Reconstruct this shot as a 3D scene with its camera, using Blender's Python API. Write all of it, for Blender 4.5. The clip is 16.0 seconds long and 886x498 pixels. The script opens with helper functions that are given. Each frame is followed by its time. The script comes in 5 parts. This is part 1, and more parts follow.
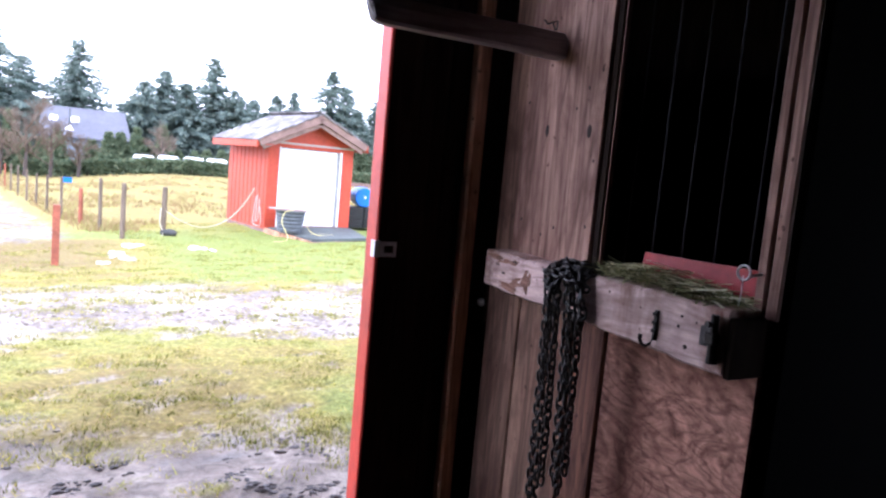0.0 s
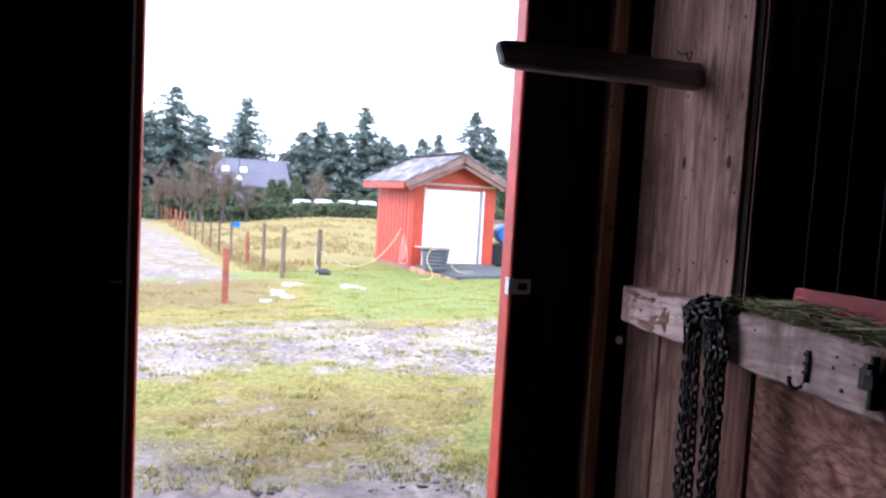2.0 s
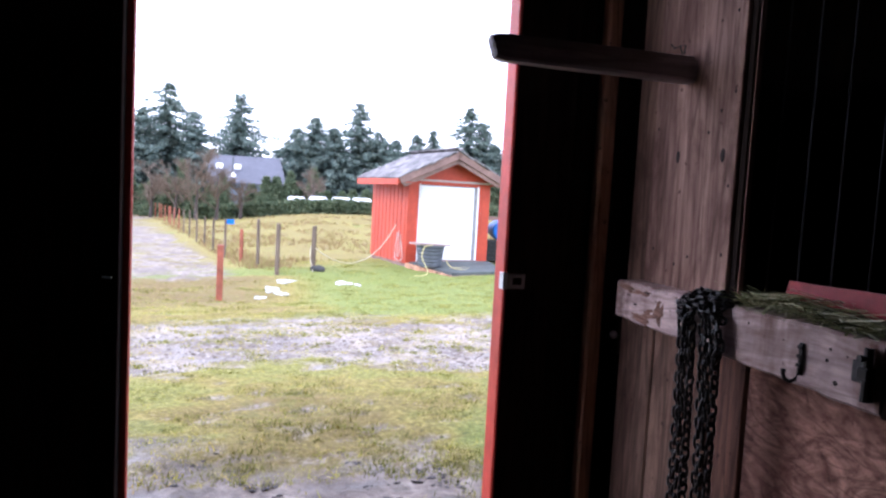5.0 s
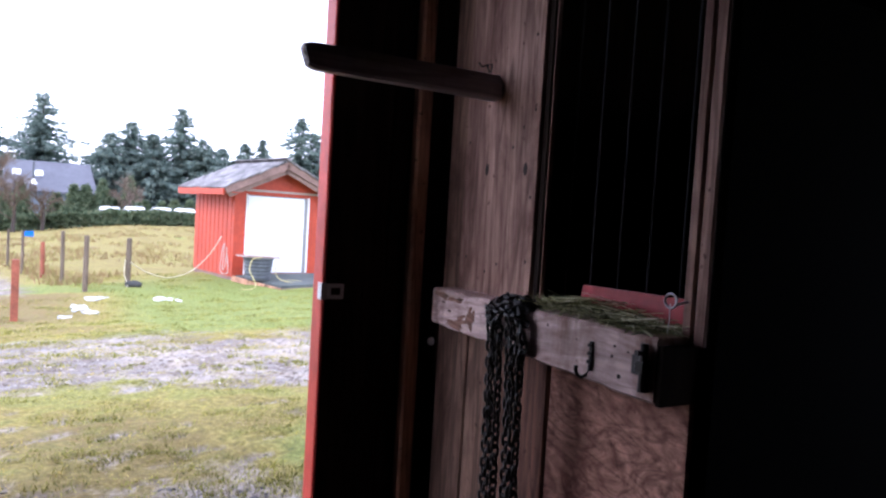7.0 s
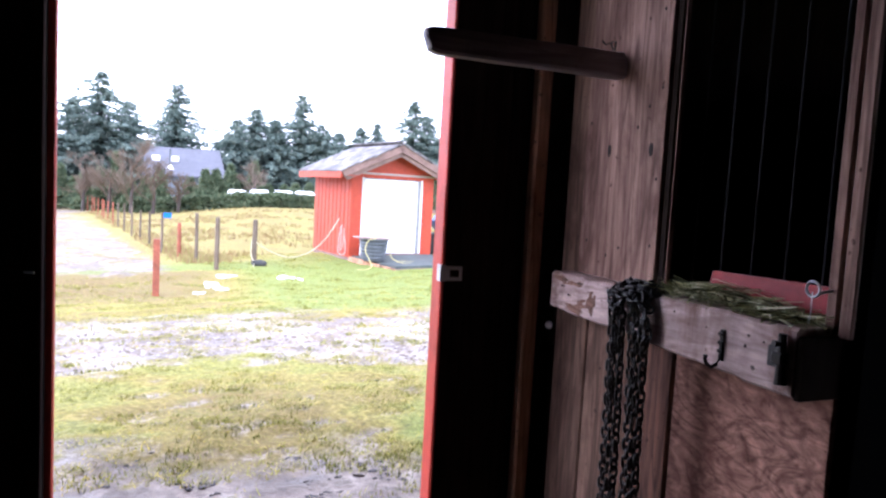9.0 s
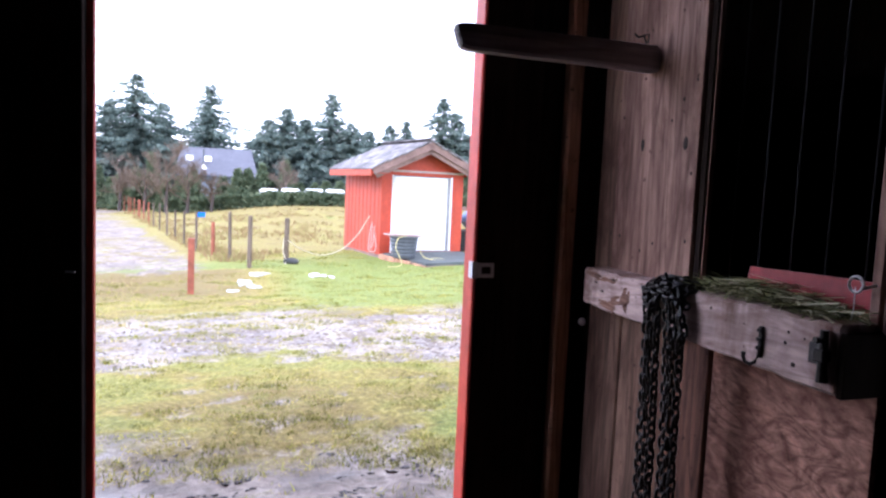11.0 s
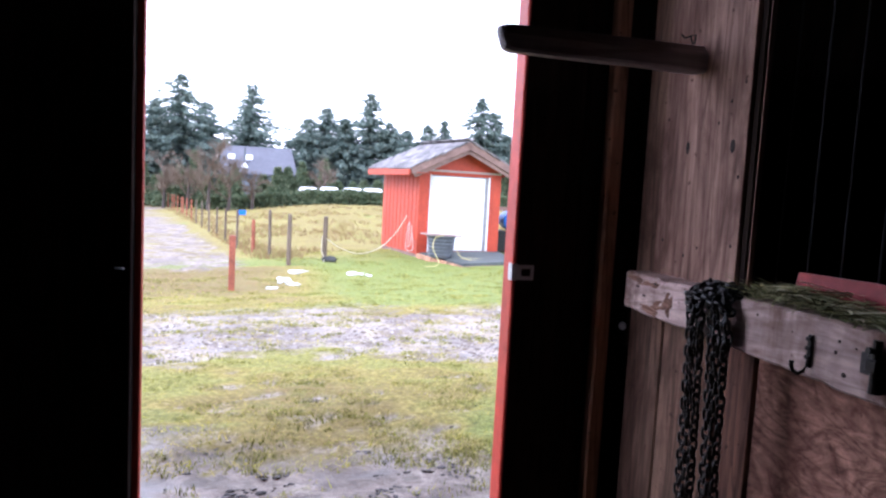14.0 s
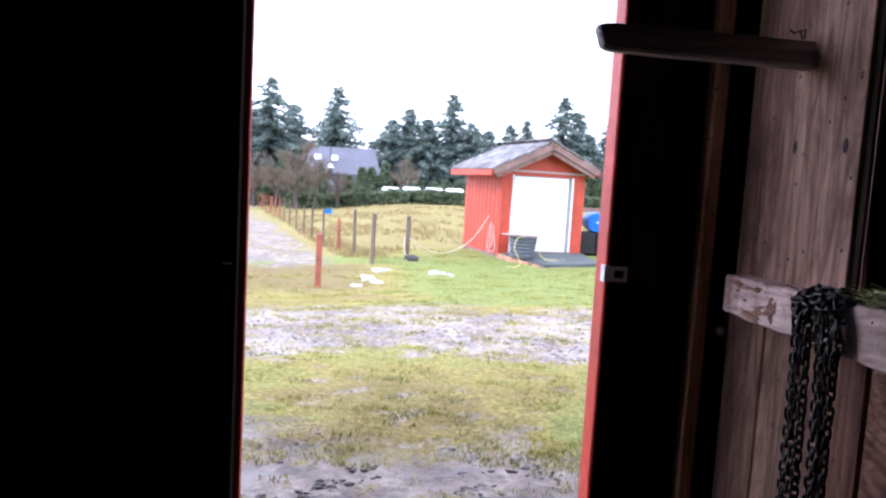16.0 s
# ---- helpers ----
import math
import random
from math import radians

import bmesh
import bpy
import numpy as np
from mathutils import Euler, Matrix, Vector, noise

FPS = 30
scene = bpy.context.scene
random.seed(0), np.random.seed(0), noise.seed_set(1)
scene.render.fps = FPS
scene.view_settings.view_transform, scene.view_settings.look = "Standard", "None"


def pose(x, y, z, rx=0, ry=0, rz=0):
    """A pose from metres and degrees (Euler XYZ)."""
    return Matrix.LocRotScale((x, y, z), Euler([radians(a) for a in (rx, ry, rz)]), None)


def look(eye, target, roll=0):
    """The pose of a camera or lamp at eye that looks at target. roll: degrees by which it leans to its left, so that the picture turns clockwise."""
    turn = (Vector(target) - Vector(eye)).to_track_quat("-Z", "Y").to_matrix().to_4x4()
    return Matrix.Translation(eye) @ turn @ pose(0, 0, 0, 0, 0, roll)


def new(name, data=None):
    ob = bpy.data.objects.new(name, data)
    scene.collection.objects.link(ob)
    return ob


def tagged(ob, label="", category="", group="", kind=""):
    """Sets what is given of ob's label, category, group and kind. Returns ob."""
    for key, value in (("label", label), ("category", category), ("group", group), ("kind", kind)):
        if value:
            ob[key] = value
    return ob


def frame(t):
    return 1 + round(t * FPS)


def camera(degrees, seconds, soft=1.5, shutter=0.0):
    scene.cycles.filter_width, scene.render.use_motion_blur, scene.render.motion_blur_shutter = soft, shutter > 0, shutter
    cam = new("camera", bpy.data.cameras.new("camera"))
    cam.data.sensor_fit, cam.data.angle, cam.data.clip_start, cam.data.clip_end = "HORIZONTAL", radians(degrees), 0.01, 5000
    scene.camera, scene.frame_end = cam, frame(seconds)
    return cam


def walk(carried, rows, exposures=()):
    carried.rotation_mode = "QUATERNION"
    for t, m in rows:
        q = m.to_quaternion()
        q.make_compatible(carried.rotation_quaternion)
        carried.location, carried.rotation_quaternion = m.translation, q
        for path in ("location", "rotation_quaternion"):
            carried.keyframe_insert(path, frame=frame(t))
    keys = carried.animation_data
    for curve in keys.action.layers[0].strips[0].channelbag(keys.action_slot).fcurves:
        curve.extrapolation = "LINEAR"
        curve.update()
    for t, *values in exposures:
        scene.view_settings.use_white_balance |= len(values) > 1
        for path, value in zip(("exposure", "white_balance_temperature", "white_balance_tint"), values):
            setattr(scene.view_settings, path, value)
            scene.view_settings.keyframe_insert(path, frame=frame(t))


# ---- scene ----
PATH = [
    (0, (0.261, 0.192, 1.363), (1.213, 1.937, 1.147), 5.18),
    (0.5, (0.297, 0.159, 1.362), (1.101, 1.977, 1.140), 4.60),
    (1, (0.305, 0.154, 1.373), (1.067, 1.993, 1.180), 3.84),
    (1.5, (0.288, 0.149, 1.375), (0.937, 2.036, 1.243), 3.50),
    (2, (0.283, 0.151, 1.372), (0.851, 2.064, 1.230), 3.30),
    (2.5, (0.285, 0.158, 1.372), (0.832, 2.076, 1.223), 2.87),
    (3, (0.278, 0.161, 1.372), (0.795, 2.088, 1.230), 3.03),
    (3.5, (0.276, 0.147, 1.355), (0.845, 2.060, 1.220), 3.60),
    (4, (0.288, 0.157, 1.366), (0.862, 2.068, 1.225), 3.20),
    (6.5, (0.289, 0.144, 1.363), (0.932, 2.031, 1.204), 3.09),
    (7, (0.335, 0.128, 1.362), (1.351, 1.848, 1.272), 3.44),
    (7.5, (0.352, 0.107, 1.372), (1.685, 1.596, 1.295), 3.88),
    (8, (0.351, 0.132, 1.377), (1.554, 1.725, 1.251), 3.65),
    (8.5, (0.314, 0.139, 1.364), (1.122, 1.963, 1.217), 3.80),
    (11, (0.305, 0.144, 1.364), (0.957, 2.027, 1.190), 2.61),
    (11.5, (0.329, 0.132, 1.369), (1.142, 1.952, 1.201), 2.00),
    (12, (0.288, 0.141, 1.368), (0.922, 2.029, 1.185), 4.28),
    (12.5, (0.281, 0.151, 1.373), (0.787, 2.079, 1.211), 3.32),
    (13, (0.295, 0.152, 1.368), (0.859, 2.063, 1.191), 3.29),
    (13.5, (0.294, 0.148, 1.372), (0.880, 2.052, 1.196), 3.32),
    (14, (0.294, 0.148, 1.369), (0.846, 2.062, 1.189), 3.08),
    (14.5, (0.265, 0.141, 1.366), (0.619, 2.097, 1.145), 2.82),
    (15, (0.255, 0.142, 1.360), (0.579, 2.103, 1.137), 3.18),
    (15.5, (0.249, 0.136, 1.361), (0.559, 2.099, 1.135), 2.96),
    (16, (0.250, 0.140, 1.366), (0.578, 2.103, 1.174), 3.29),
]
cam = camera(65.0, 16.0, soft=2.4)
STOPS, KELVIN, TINT = 1.95, 5280, 22
# the clip's camera opens up a little after it has looked into the dark
GAIN = ((0.0, 0.42), (1.0, 0.28), (2.0, 0.08), (4.0, -0.1), (6.5, -0.1), (7.0, -0.15), (7.5, 0.1), (8.0, 0.32), (8.5, 0.32), (8.8, 0.32), (10.8, 0.12), (13.0, 0.0), (16.0, 0.0))
walk(cam, [(t, look(eye, target, roll)) for t, eye, target, roll in PATH], exposures=[(t, STOPS + g, KELVIN, TINT) for t, g in GAIN])

# ---- daylight: bright overcast ----
world = bpy.data.worlds.new("overcast")
scene.world = world
world.use_nodes = True
wn, wl = world.node_tree.nodes, world.node_tree.links
wn.clear()
sky = wn.new("ShaderNodeTexSky")
sky.sky_type = "NISHITA"
sky.sun_disc = False
sky.sun_elevation, sky.sun_rotation = radians(32), radians(-60)
sky.dust_density = 1.0
sat = wn.new("ShaderNodeHueSaturation")
sat.inputs["Saturation"].default_value = 0.22
bg = wn.new("ShaderNodeBackground")
bg.inputs["Strength"].default_value = 0.15
out = wn.new("ShaderNodeOutputWorld")
wl.new(sky.outputs[0], sat.inputs["Color"])
cloud = wn.new("ShaderNodeMix")
cloud.data_type = "RGBA"
cloud.inputs[0].default_value = 0.6
cloud.inputs[7].default_value = (6.7, 6.65, 6.75, 1)
wl.new(sat.outputs[0], cloud.inputs[6])
wl.new(cloud.outputs[2], bg.inputs[0])
wl.new(bg.outputs[0], out.inputs[0])
sun = new("sun", bpy.data.lights.new("sun", "SUN"))
sun.data.energy, sun.data.angle, sun.data.color = 1.0, radians(25), (1.0, 0.97, 0.93)
sun.matrix_world = look((-18, -8, 15), (0, 6, 0))


# ---- materials ----
def nodes_of(name, rough=0.8, metal=0.0, spec=0.5):
    m = bpy.data.materials.new(name)
    m.use_nodes = True
    n, l = m.node_tree.nodes, m.node_tree.links
    b = n["Principled BSDF"]
    b.inputs["Roughness"].default_value = rough
    b.inputs["Metallic"].default_value = metal
    b.inputs["Specular IOR Level"].default_value = spec
    return m, n, l, b


def ramp(n, l, src, stops):
    r = n.new("ShaderNodeValToRGB")
    e = r.color_ramp.elements
    e[0].position, e[0].color = stops[0][0], (*stops[0][1], 1)
    e[1].position, e[1].color = stops[-1][0], (*stops[-1][1], 1)
    for p, c in stops[1:-1]:
        k = e.new(p)
        k.color = (*c, 1)
    l.new(src, r.inputs[0])
    return r.outputs[0]


def coords(n, l, scale, kind="Object"):
    tc = n.new("ShaderNodeTexCoord")
    mp = n.new("ShaderNodeMapping")
    mp.inputs["Scale"].default_value = scale
    l.new(tc.outputs[kind], mp.inputs[0])
    return mp.outputs[0]


def noise_tex(n, l, vec, scale, detail=4.0, rough=0.6, distort=0.0):
    t = n.new("ShaderNodeTexNoise")
    t.inputs["Scale"].default_value = scale
    t.inputs["Detail"].default_value = detail
    t.inputs["Roughness"].default_value = rough
    t.inputs["Distortion"].default_value = distort
    l.new(vec, t.inputs["Vector"])
    return t.outputs["Fac"]


def mix(n, l, fac, a, b, mode="MIX"):
    m = n.new("ShaderNodeMix")
    m.data_type, m.blend_type = "RGBA", mode
    for sock, v in ((m.inputs[0], fac), (m.inputs[6], a), (m.inputs[7], b)):
        if isinstance(v, (int, float)):
            sock.default_value = v
        elif isinstance(v, tuple):
            sock.default_value = (*v, 1)
        else:
            l.new(v, sock)
    return m.outputs[2]


def bump(n, l, b, height, strength, dist=0.01):
    k = n.new("ShaderNodeBump")
    k.inputs["Strength"].default_value = strength
    k.inputs["Distance"].default_value = dist
    l.new(height, k.inputs["Height"])
    l.new(k.outputs[0], b.inputs["Normal"])


def wood(name, dark, light, along="z", grain=30.0, rough=0.75, stain=(0.05, 0.035, 0.025), stains=0.35, swirl=1.2, stretch=0.06, vary=0.25):
    """Sawn wood with grain along one axis, weather stains, and a tint of its own for each piece."""
    m, n, l, b = nodes_of(name, rough, 0, 0.3)
    sc = {"x": (stretch, 1, 1), "y": (1, stretch, 1), "z": (1, 1, stretch)}[along]
    v = coords(n, l, sc)
    g = noise_tex(n, l, v, grain, 6, 0.65, swirl)
    rings = n.new("ShaderNodeMath")
    rings.operation = "SINE"
    wide = noise_tex(n, l, v, grain * 0.22, 2, 0.5, swirl * 0.5)
    turn_ = n.new("ShaderNodeMath")
    turn_.operation = "MULTIPLY"
    turn_.inputs[1].default_value = 70.0
    l.new(wide, turn_.inputs[0])
    l.new(turn_.outputs[0], rings.inputs[0])
    fine = noise_tex(n, l, v, grain * 6, 3, 0.6)
    blot = noise_tex(n, l, coords(n, l, (1, 1, 0.5)), 4.2, 5, 0.65, 0.6)
    speck = noise_tex(n, l, coords(n, l, (1, 1, 1)), 34, 2, 0.5)
    col = ramp(n, l, g, [(0.33, dark), (0.5, tuple((p + q) / 2 for p, q in zip(dark, light))), (0.66, light)])
    col = mix(n, l, ramp(n, l, rings.outputs[0], [(0.55, (0, 0, 0)), (0.98, (0.62, 0.62, 0.62))]), col, tuple(c * 0.75 for c in dark))
    col = mix(n, l, 0.25, col, ramp(n, l, fine, [(0.35, tuple(c * 0.5 for c in dark)), (0.65, light)]))
    st = ramp(n, l, blot, [(0.46, (0, 0, 0)), (0.66, (stains,) * 3)])
    col = mix(n, l, st, col, stain)
    col = mix(n, l, ramp(n, l, speck, [(0.68, (0, 0, 0)), (0.76, (stains,) * 3)]), col, tuple(c * 0.6 for c in stain))
    info = n.new("ShaderNodeObjectInfo")
    tint = ramp(n, l, info.outputs["Random"], [(0, (1 - vary,) * 3), (1, (1, 1, 1))])
    col = mix(n, l, 1.0, col, tint, "MULTIPLY")
    l.new(col, b.inputs["Base Color"])
    bump(n, l, b, g, 0.35, 0.004)
    return m


def plain(name, colour, rough=0.6, metal=0.0, var=0.25, scale=18.0, bumps=0.1, spec=0.5):
    m, n, l, b = nodes_of(name, rough, metal, spec)
    v = coords(n, l, (1, 1, 1))
    a = noise_tex(n, l, v, scale, 5, 0.65)
    big = noise_tex(n, l, v, scale * 0.13, 3, 0.6)
    lo, hi = tuple(c * (1 - var) for c in colour), tuple(min(1, c * (1 + var * 0.5)) for c in colour)
    col = ramp(n, l, a, [(0.3, lo), (0.7, hi)])
    col = mix(n, l, 1.0, col, ramp(n, l, big, [(0.35, (1 - var,) * 3), (0.6, (1, 1, 1))]), "MULTIPLY")
    l.new(col, b.inputs["Base Color"])
    if bumps:
        bump(n, l, b, a, bumps, 0.005)
    return m


M_PLANK = wood("weathered_pine", (0.11, 0.047, 0.033), (0.55, 0.33, 0.255), "z", 10, stains=0.85, stain=(0.10, 0.04, 0.028), swirl=3.2, stretch=0.085, vary=0.12)
# Darkened beyond its stains to hold the shadow on the plank by the chain.
M_OLD_SHADED = wood("shaded_stained_pine", (0.05, 0.017, 0.010), (0.24, 0.105, 0.066), "z", 15, stains=1.0, stain=(0.075, 0.024, 0.014), swirl=2.8, stretch=0.10, vary=0.15)
M_RAIL = wood("worn_pale_pine", (0.36, 0.23, 0.20), (0.80, 0.60, 0.555), "y", 13, stains=1.0, stain=(0.17, 0.085, 0.062), swirl=3.0, stretch=0.12, vary=0.06)
M_LOWER = wood("weathered_low_pine", (0.055, 0.026, 0.016), (0.36, 0.205, 0.14), "z", 9, stains=0.9, stain=(0.07, 0.028, 0.018), swirl=2.6, stretch=0.08, vary=0.15)
M_PLY = wood("rough_plywood", (0.13, 0.045, 0.03), (0.66, 0.34, 0.245), "y", 9, stains=0.75, stain=(0.15, 0.05, 0.035), swirl=6.0, stretch=0.42, vary=0.05)
# Base set near black so the boards hold the unlit barn's shade themselves.
M_SHADED = wood("shaded_barn_board", (0.012, 0.009, 0.008), (0.032, 0.022, 0.02), "z", 16, rough=1.0)
M_SHADED.node_tree.nodes["Principled BSDF"].inputs["Specular IOR Level"].default_value = 0.02
# Blacker still: shade painted into the partition's base colour.
M_SHADE_BLACK = plain("shade_black_board", (0.003, 0.0028, 0.0028), 1.0, var=0.4, scale=6, spec=0.02)
M_BATTEN = wood("rusty_pine", (0.32, 0.14, 0.075), (0.74, 0.43, 0.27), "z", 12, stains=0.8, swirl=2.4)
# Pale grey base stands in for lens haze over the bar.
M_BAR = wood("haze_grey_oak", (0.22, 0.19, 0.20), (0.45, 0.40, 0.42), "x", 20)
M_RED = plain("red_barn_paint", (0.60, 0.055, 0.028), 0.55, var=0.25, scale=14)
M_SHED = plain("orange_red_paint", (0.45, 0.056, 0.022), 0.6, var=0.2, scale=9)
M_TRIM = plain("faded_brown_trim", (0.25, 0.155, 0.13), 0.8)
M_SHINGLE = wood("grey_cedar_shake", (0.10, 0.09, 0.09), (0.46, 0.43, 0.43), "x", 14, rough=0.85, vary=0.62)
M_WHITE = plain("white_paint", (0.80, 0.80, 0.80), 0.5, var=0.05)
M_IRON = plain("black_iron", (0.025, 0.02, 0.018), 0.5, 0.6, var=0.4, scale=60)
M_STEEL = plain("galvanised_steel", (0.55, 0.55, 0.56), 0.4, 0.7, var=0.2, scale=40)
M_TUB = plain("grey_tub_rubber", (0.10, 0.11, 0.125), 0.6, var=0.2)
M_BLUE = plain("blue_plastic", (0.01, 0.16, 0.62), 0.4, var=0.1)


# ---- building blocks ----
def empty(name, at=(0, 0, 0), rz=0.0):
    e = new(name)
    e.empty_display_size = 0.1
    e.matrix_basis = pose(*at, 0, 0, rz)
    return e


def part(name, bm, material, parent=None, label=""):
    me = bpy.data.meshes.new(name)
    bm.to_mesh(me)
    bm.free()
    me.materials.append(material)
    ob = new(name, me)
    if parent is not None:
        ob.parent = parent
    if label:
        tagged(ob, label)
    return ob


def slab(lo, hi, bevel=0.004, bm=None, rot=None):
    """A box between two corners with worn edges."""
    b = bm or bmesh.new()
    size = [max(1e-4, q - p) for p, q in zip(lo, hi)]
    mid = [(p + q) / 2 for p, q in zip(lo, hi)]
    m = Matrix.Translation(mid) @ (rot or Matrix.Identity(4)) @ Matrix.Diagonal((*size, 1))
    made = bmesh.ops.create_cube(b, size=1, matrix=m)["verts"]
    if bevel:
        w = min(bevel, min(size) * 0.4)
        edges = {e for v in made for e in v.link_edges}
        bmesh.ops.bevel(b, geom=list(edges), offset=w, segments=1, affect="EDGES", profile=0.5)
    return b


def tube(points, radius, sides=8, bm=None, closed=False):
    """A round bar along a row of points; radius may be one number or one a point."""
    b = bm or bmesh.new()
    pts = [Vector(p) for p in points]
    n = len(pts)
    rings = []
    up = Vector((0, 0, 1))
    for i, p in enumerate(pts):
        a = pts[(i - 1) % n] if closed or i > 0 else p
        c = pts[(i + 1) % n] if closed or i < n - 1 else p
        d = (c - a).normalized()
        s = d.cross(up if abs(d.z) < 0.95 else Vector((1, 0, 0))).normalized()
        t = s.cross(d).normalized()
        r = radius[i] if isinstance(radius, (list, tuple)) else radius
        rings.append([b.verts.new(p + (s * math.cos(q) + t * math.sin(q)) * r) for q in (2 * math.pi * k / sides for k in range(sides))])
    for i in range(n if closed else n - 1):
        r0, r1 = rings[i], rings[(i + 1) % n]
        for k in range(sides):
            b.faces.new((r0[k], r0[(k + 1) % sides], r1[(k + 1) % sides], r1[k]))
    if not closed:
        b.faces.new(rings[0][::-1])
        b.faces.new(rings[-1])
    bmesh.ops.recalc_face_normals(b, faces=b.faces)
    return b


def lathe(profile, sides=24, bm=None):
    b = bm or bmesh.new()
    rings = [[b.verts.new((r * math.cos(2 * math.pi * k / sides), r * math.sin(2 * math.pi * k / sides), z)) for k in range(sides)] for r, z in profile]
    for r0, r1 in zip(rings, rings[1:]):
        for k in range(sides):
            b.faces.new((r0[k], r0[(k + 1) % sides], r1[(k + 1) % sides], r1[k]))
    b.faces.new(rings[0][::-1])
    b.faces.new(rings[-1])
    return b


def structure(ob, label, category):
    return tagged(ob, label, category, kind="structure")


# ---- ground ----
def ease(a, b, v):
    k = min(1.0, max(0.0, (v - a) / (b - a)))
    return k * k * (3 - 2 * k)


def fall(x, y):
    """The plot drains away from the barn and rises a little to the east."""
    return 0.0163 * (min(60.0, max(-60.0, x)) - 0.29) * ease(2, 6, y) - 0.0493 * (min(130.0, max(0.148, y)) - 0.148)


def lie(x, y):
    """Unevenness of the pasture: a dip before the fence, a knoll under the shed, a long rise to the woods."""
    h = 0.030 * max(0.0, y - 16) if y < 130 else 3.42
    h += 0.75 * ease(35, 62, y) * ease(-2, 8, x)
    h += 0.24 * math.exp(-((x - 6.2) ** 2 / 12 + (y - 20.5) ** 2 / 7))
    h += 0.10 * math.exp(-((x - 1.3) ** 2 / 4 + (y - 18) ** 2 / 5))
    h -= 0.18 * math.exp(-((x - 0.2) ** 2 / 12 + (y - 14.2) ** 2 / 6))
    h += 0.065 * min(30.0, max(0.0, x - 8)) * (1 - ease(9, 16, y))
    return h


def land(x, y):
    return lie(x, y) + fall(x, y)


def fence_x(y):
    return 0.95 - 0.15 * (y - 18.6)


def cover(x, y):
    """What lies on the ground: shares of bare wet soil, straw-coloured growth and standing water."""
    n1 = noise.fractal(Vector((x * 0.55, y * 0.9, 4.0)), 1.0, 2.0, 4)
    n2 = noise.fractal(Vector((x * 3.0, y * 4.6, 9.0)), 1.0, 2.0, 5)
    n3 = noise.fractal(Vector((x * 0.9, y * 2.6, 15.0)), 1.0, 2.0, 3)
    yy = y + 1.0 * n1 + 0.45 * n2
    mud = (1 - ease(4.0, 4.9, yy + 1.5 * max(0.0, x - 1.35))) * ease(-0.8, 0.0, n2 + 0.5 * n1 + 0.15)
    gravel = 0.92 * ease(6.2, 7.1, yy + 0.12 * x) * (1 - ease(9.6, 10.7, yy)) * (0.66 + 0.34 * ease(-0.5, 0.35, n2 * 1.1 + n3 + 0.05 - 0.08 * abs(y - 8.3)))
    patch = 0.7 * ease(0.1, 0.8, n2 + 0.5 * n1) * (1 - ease(10, 12, y))
    east = (1 - ease(0, 2, abs(x - 9) - 1.5)) * (1 - ease(6, 9, y)) * 0.8
    lane = ease(16.2, 17.6, y + 0.5 * n1) * ease(0.3, 1.2, fence_x(y) - x) * (1 - ease(70, 90, y)) * (0.40 + 0.60 * ease(-0.35, 0.30, n3 + n2))
    bare = max(mud, gravel, patch, lane, east)
    if y < 17:
        straw = 0.16 + ease(-0.45, 0.5, n1 + 0.5 * n2 - 0.1) * 0.55
        straw = max(straw, ease(11.3, 13.5, y - 0.5 * x + 0.8 * n1) * (1 - ease(0.0, 3.4, x + 0.8 * n1)) * 0.85)
        straw *= 1 - 0.95 * ease(9.6, 10.8, y + 0.5 * n1) * ease(0.9, 2.4, x)
        straw *= 1 - 0.9 * (1 - ease(4.2, 5.2, y)) * ease(1.5, 2.0, x)
    else:
        straw = ease(17.0, 21.0, y - 0.55 * max(0.0, x - 2.0) + 1.0 * n1) * (0.44 + 0.42 * n3 - 0.22 * ease(3, 7, x) * (1 - ease(24, 34, y)))
    water = max(0.6 * mud * ease(0.0, 0.5, n3 - 0.6 * n2 - 0.02), 0.55 * gravel * ease(0.12, 0.6, 0.6 * n3 + 0.9 * n2 + 0.14 * (1 - ease(0, 3, x))), 0.10 * lane * ease(0.1, 0.5, n3) * (1 - ease(26, 40, y)))
    return bare, min(1.0, max(0.0, straw)), water, 0.6 * mud + 1.0 * (0.9 * lane if lane > gravel else 0)


def relief(x, y):
    z = land(x, y)
    if 2.5 < y < 24 and -6 < x < 12:
        z += 0.028 * noise.fractal(Vector((x * 1.6, y * 1.6, 0.3)), 1.0, 2.0, 4) + 0.012 * noise.noise(Vector((x * 7, y * 7, 2)))
        if y < 5.5:
            z -= 0.030 * abs(noise.noise(Vector((x * 5.5, y * 5.5, 6)))) * (1 - ease(4.4, 5.4, y))
    return z


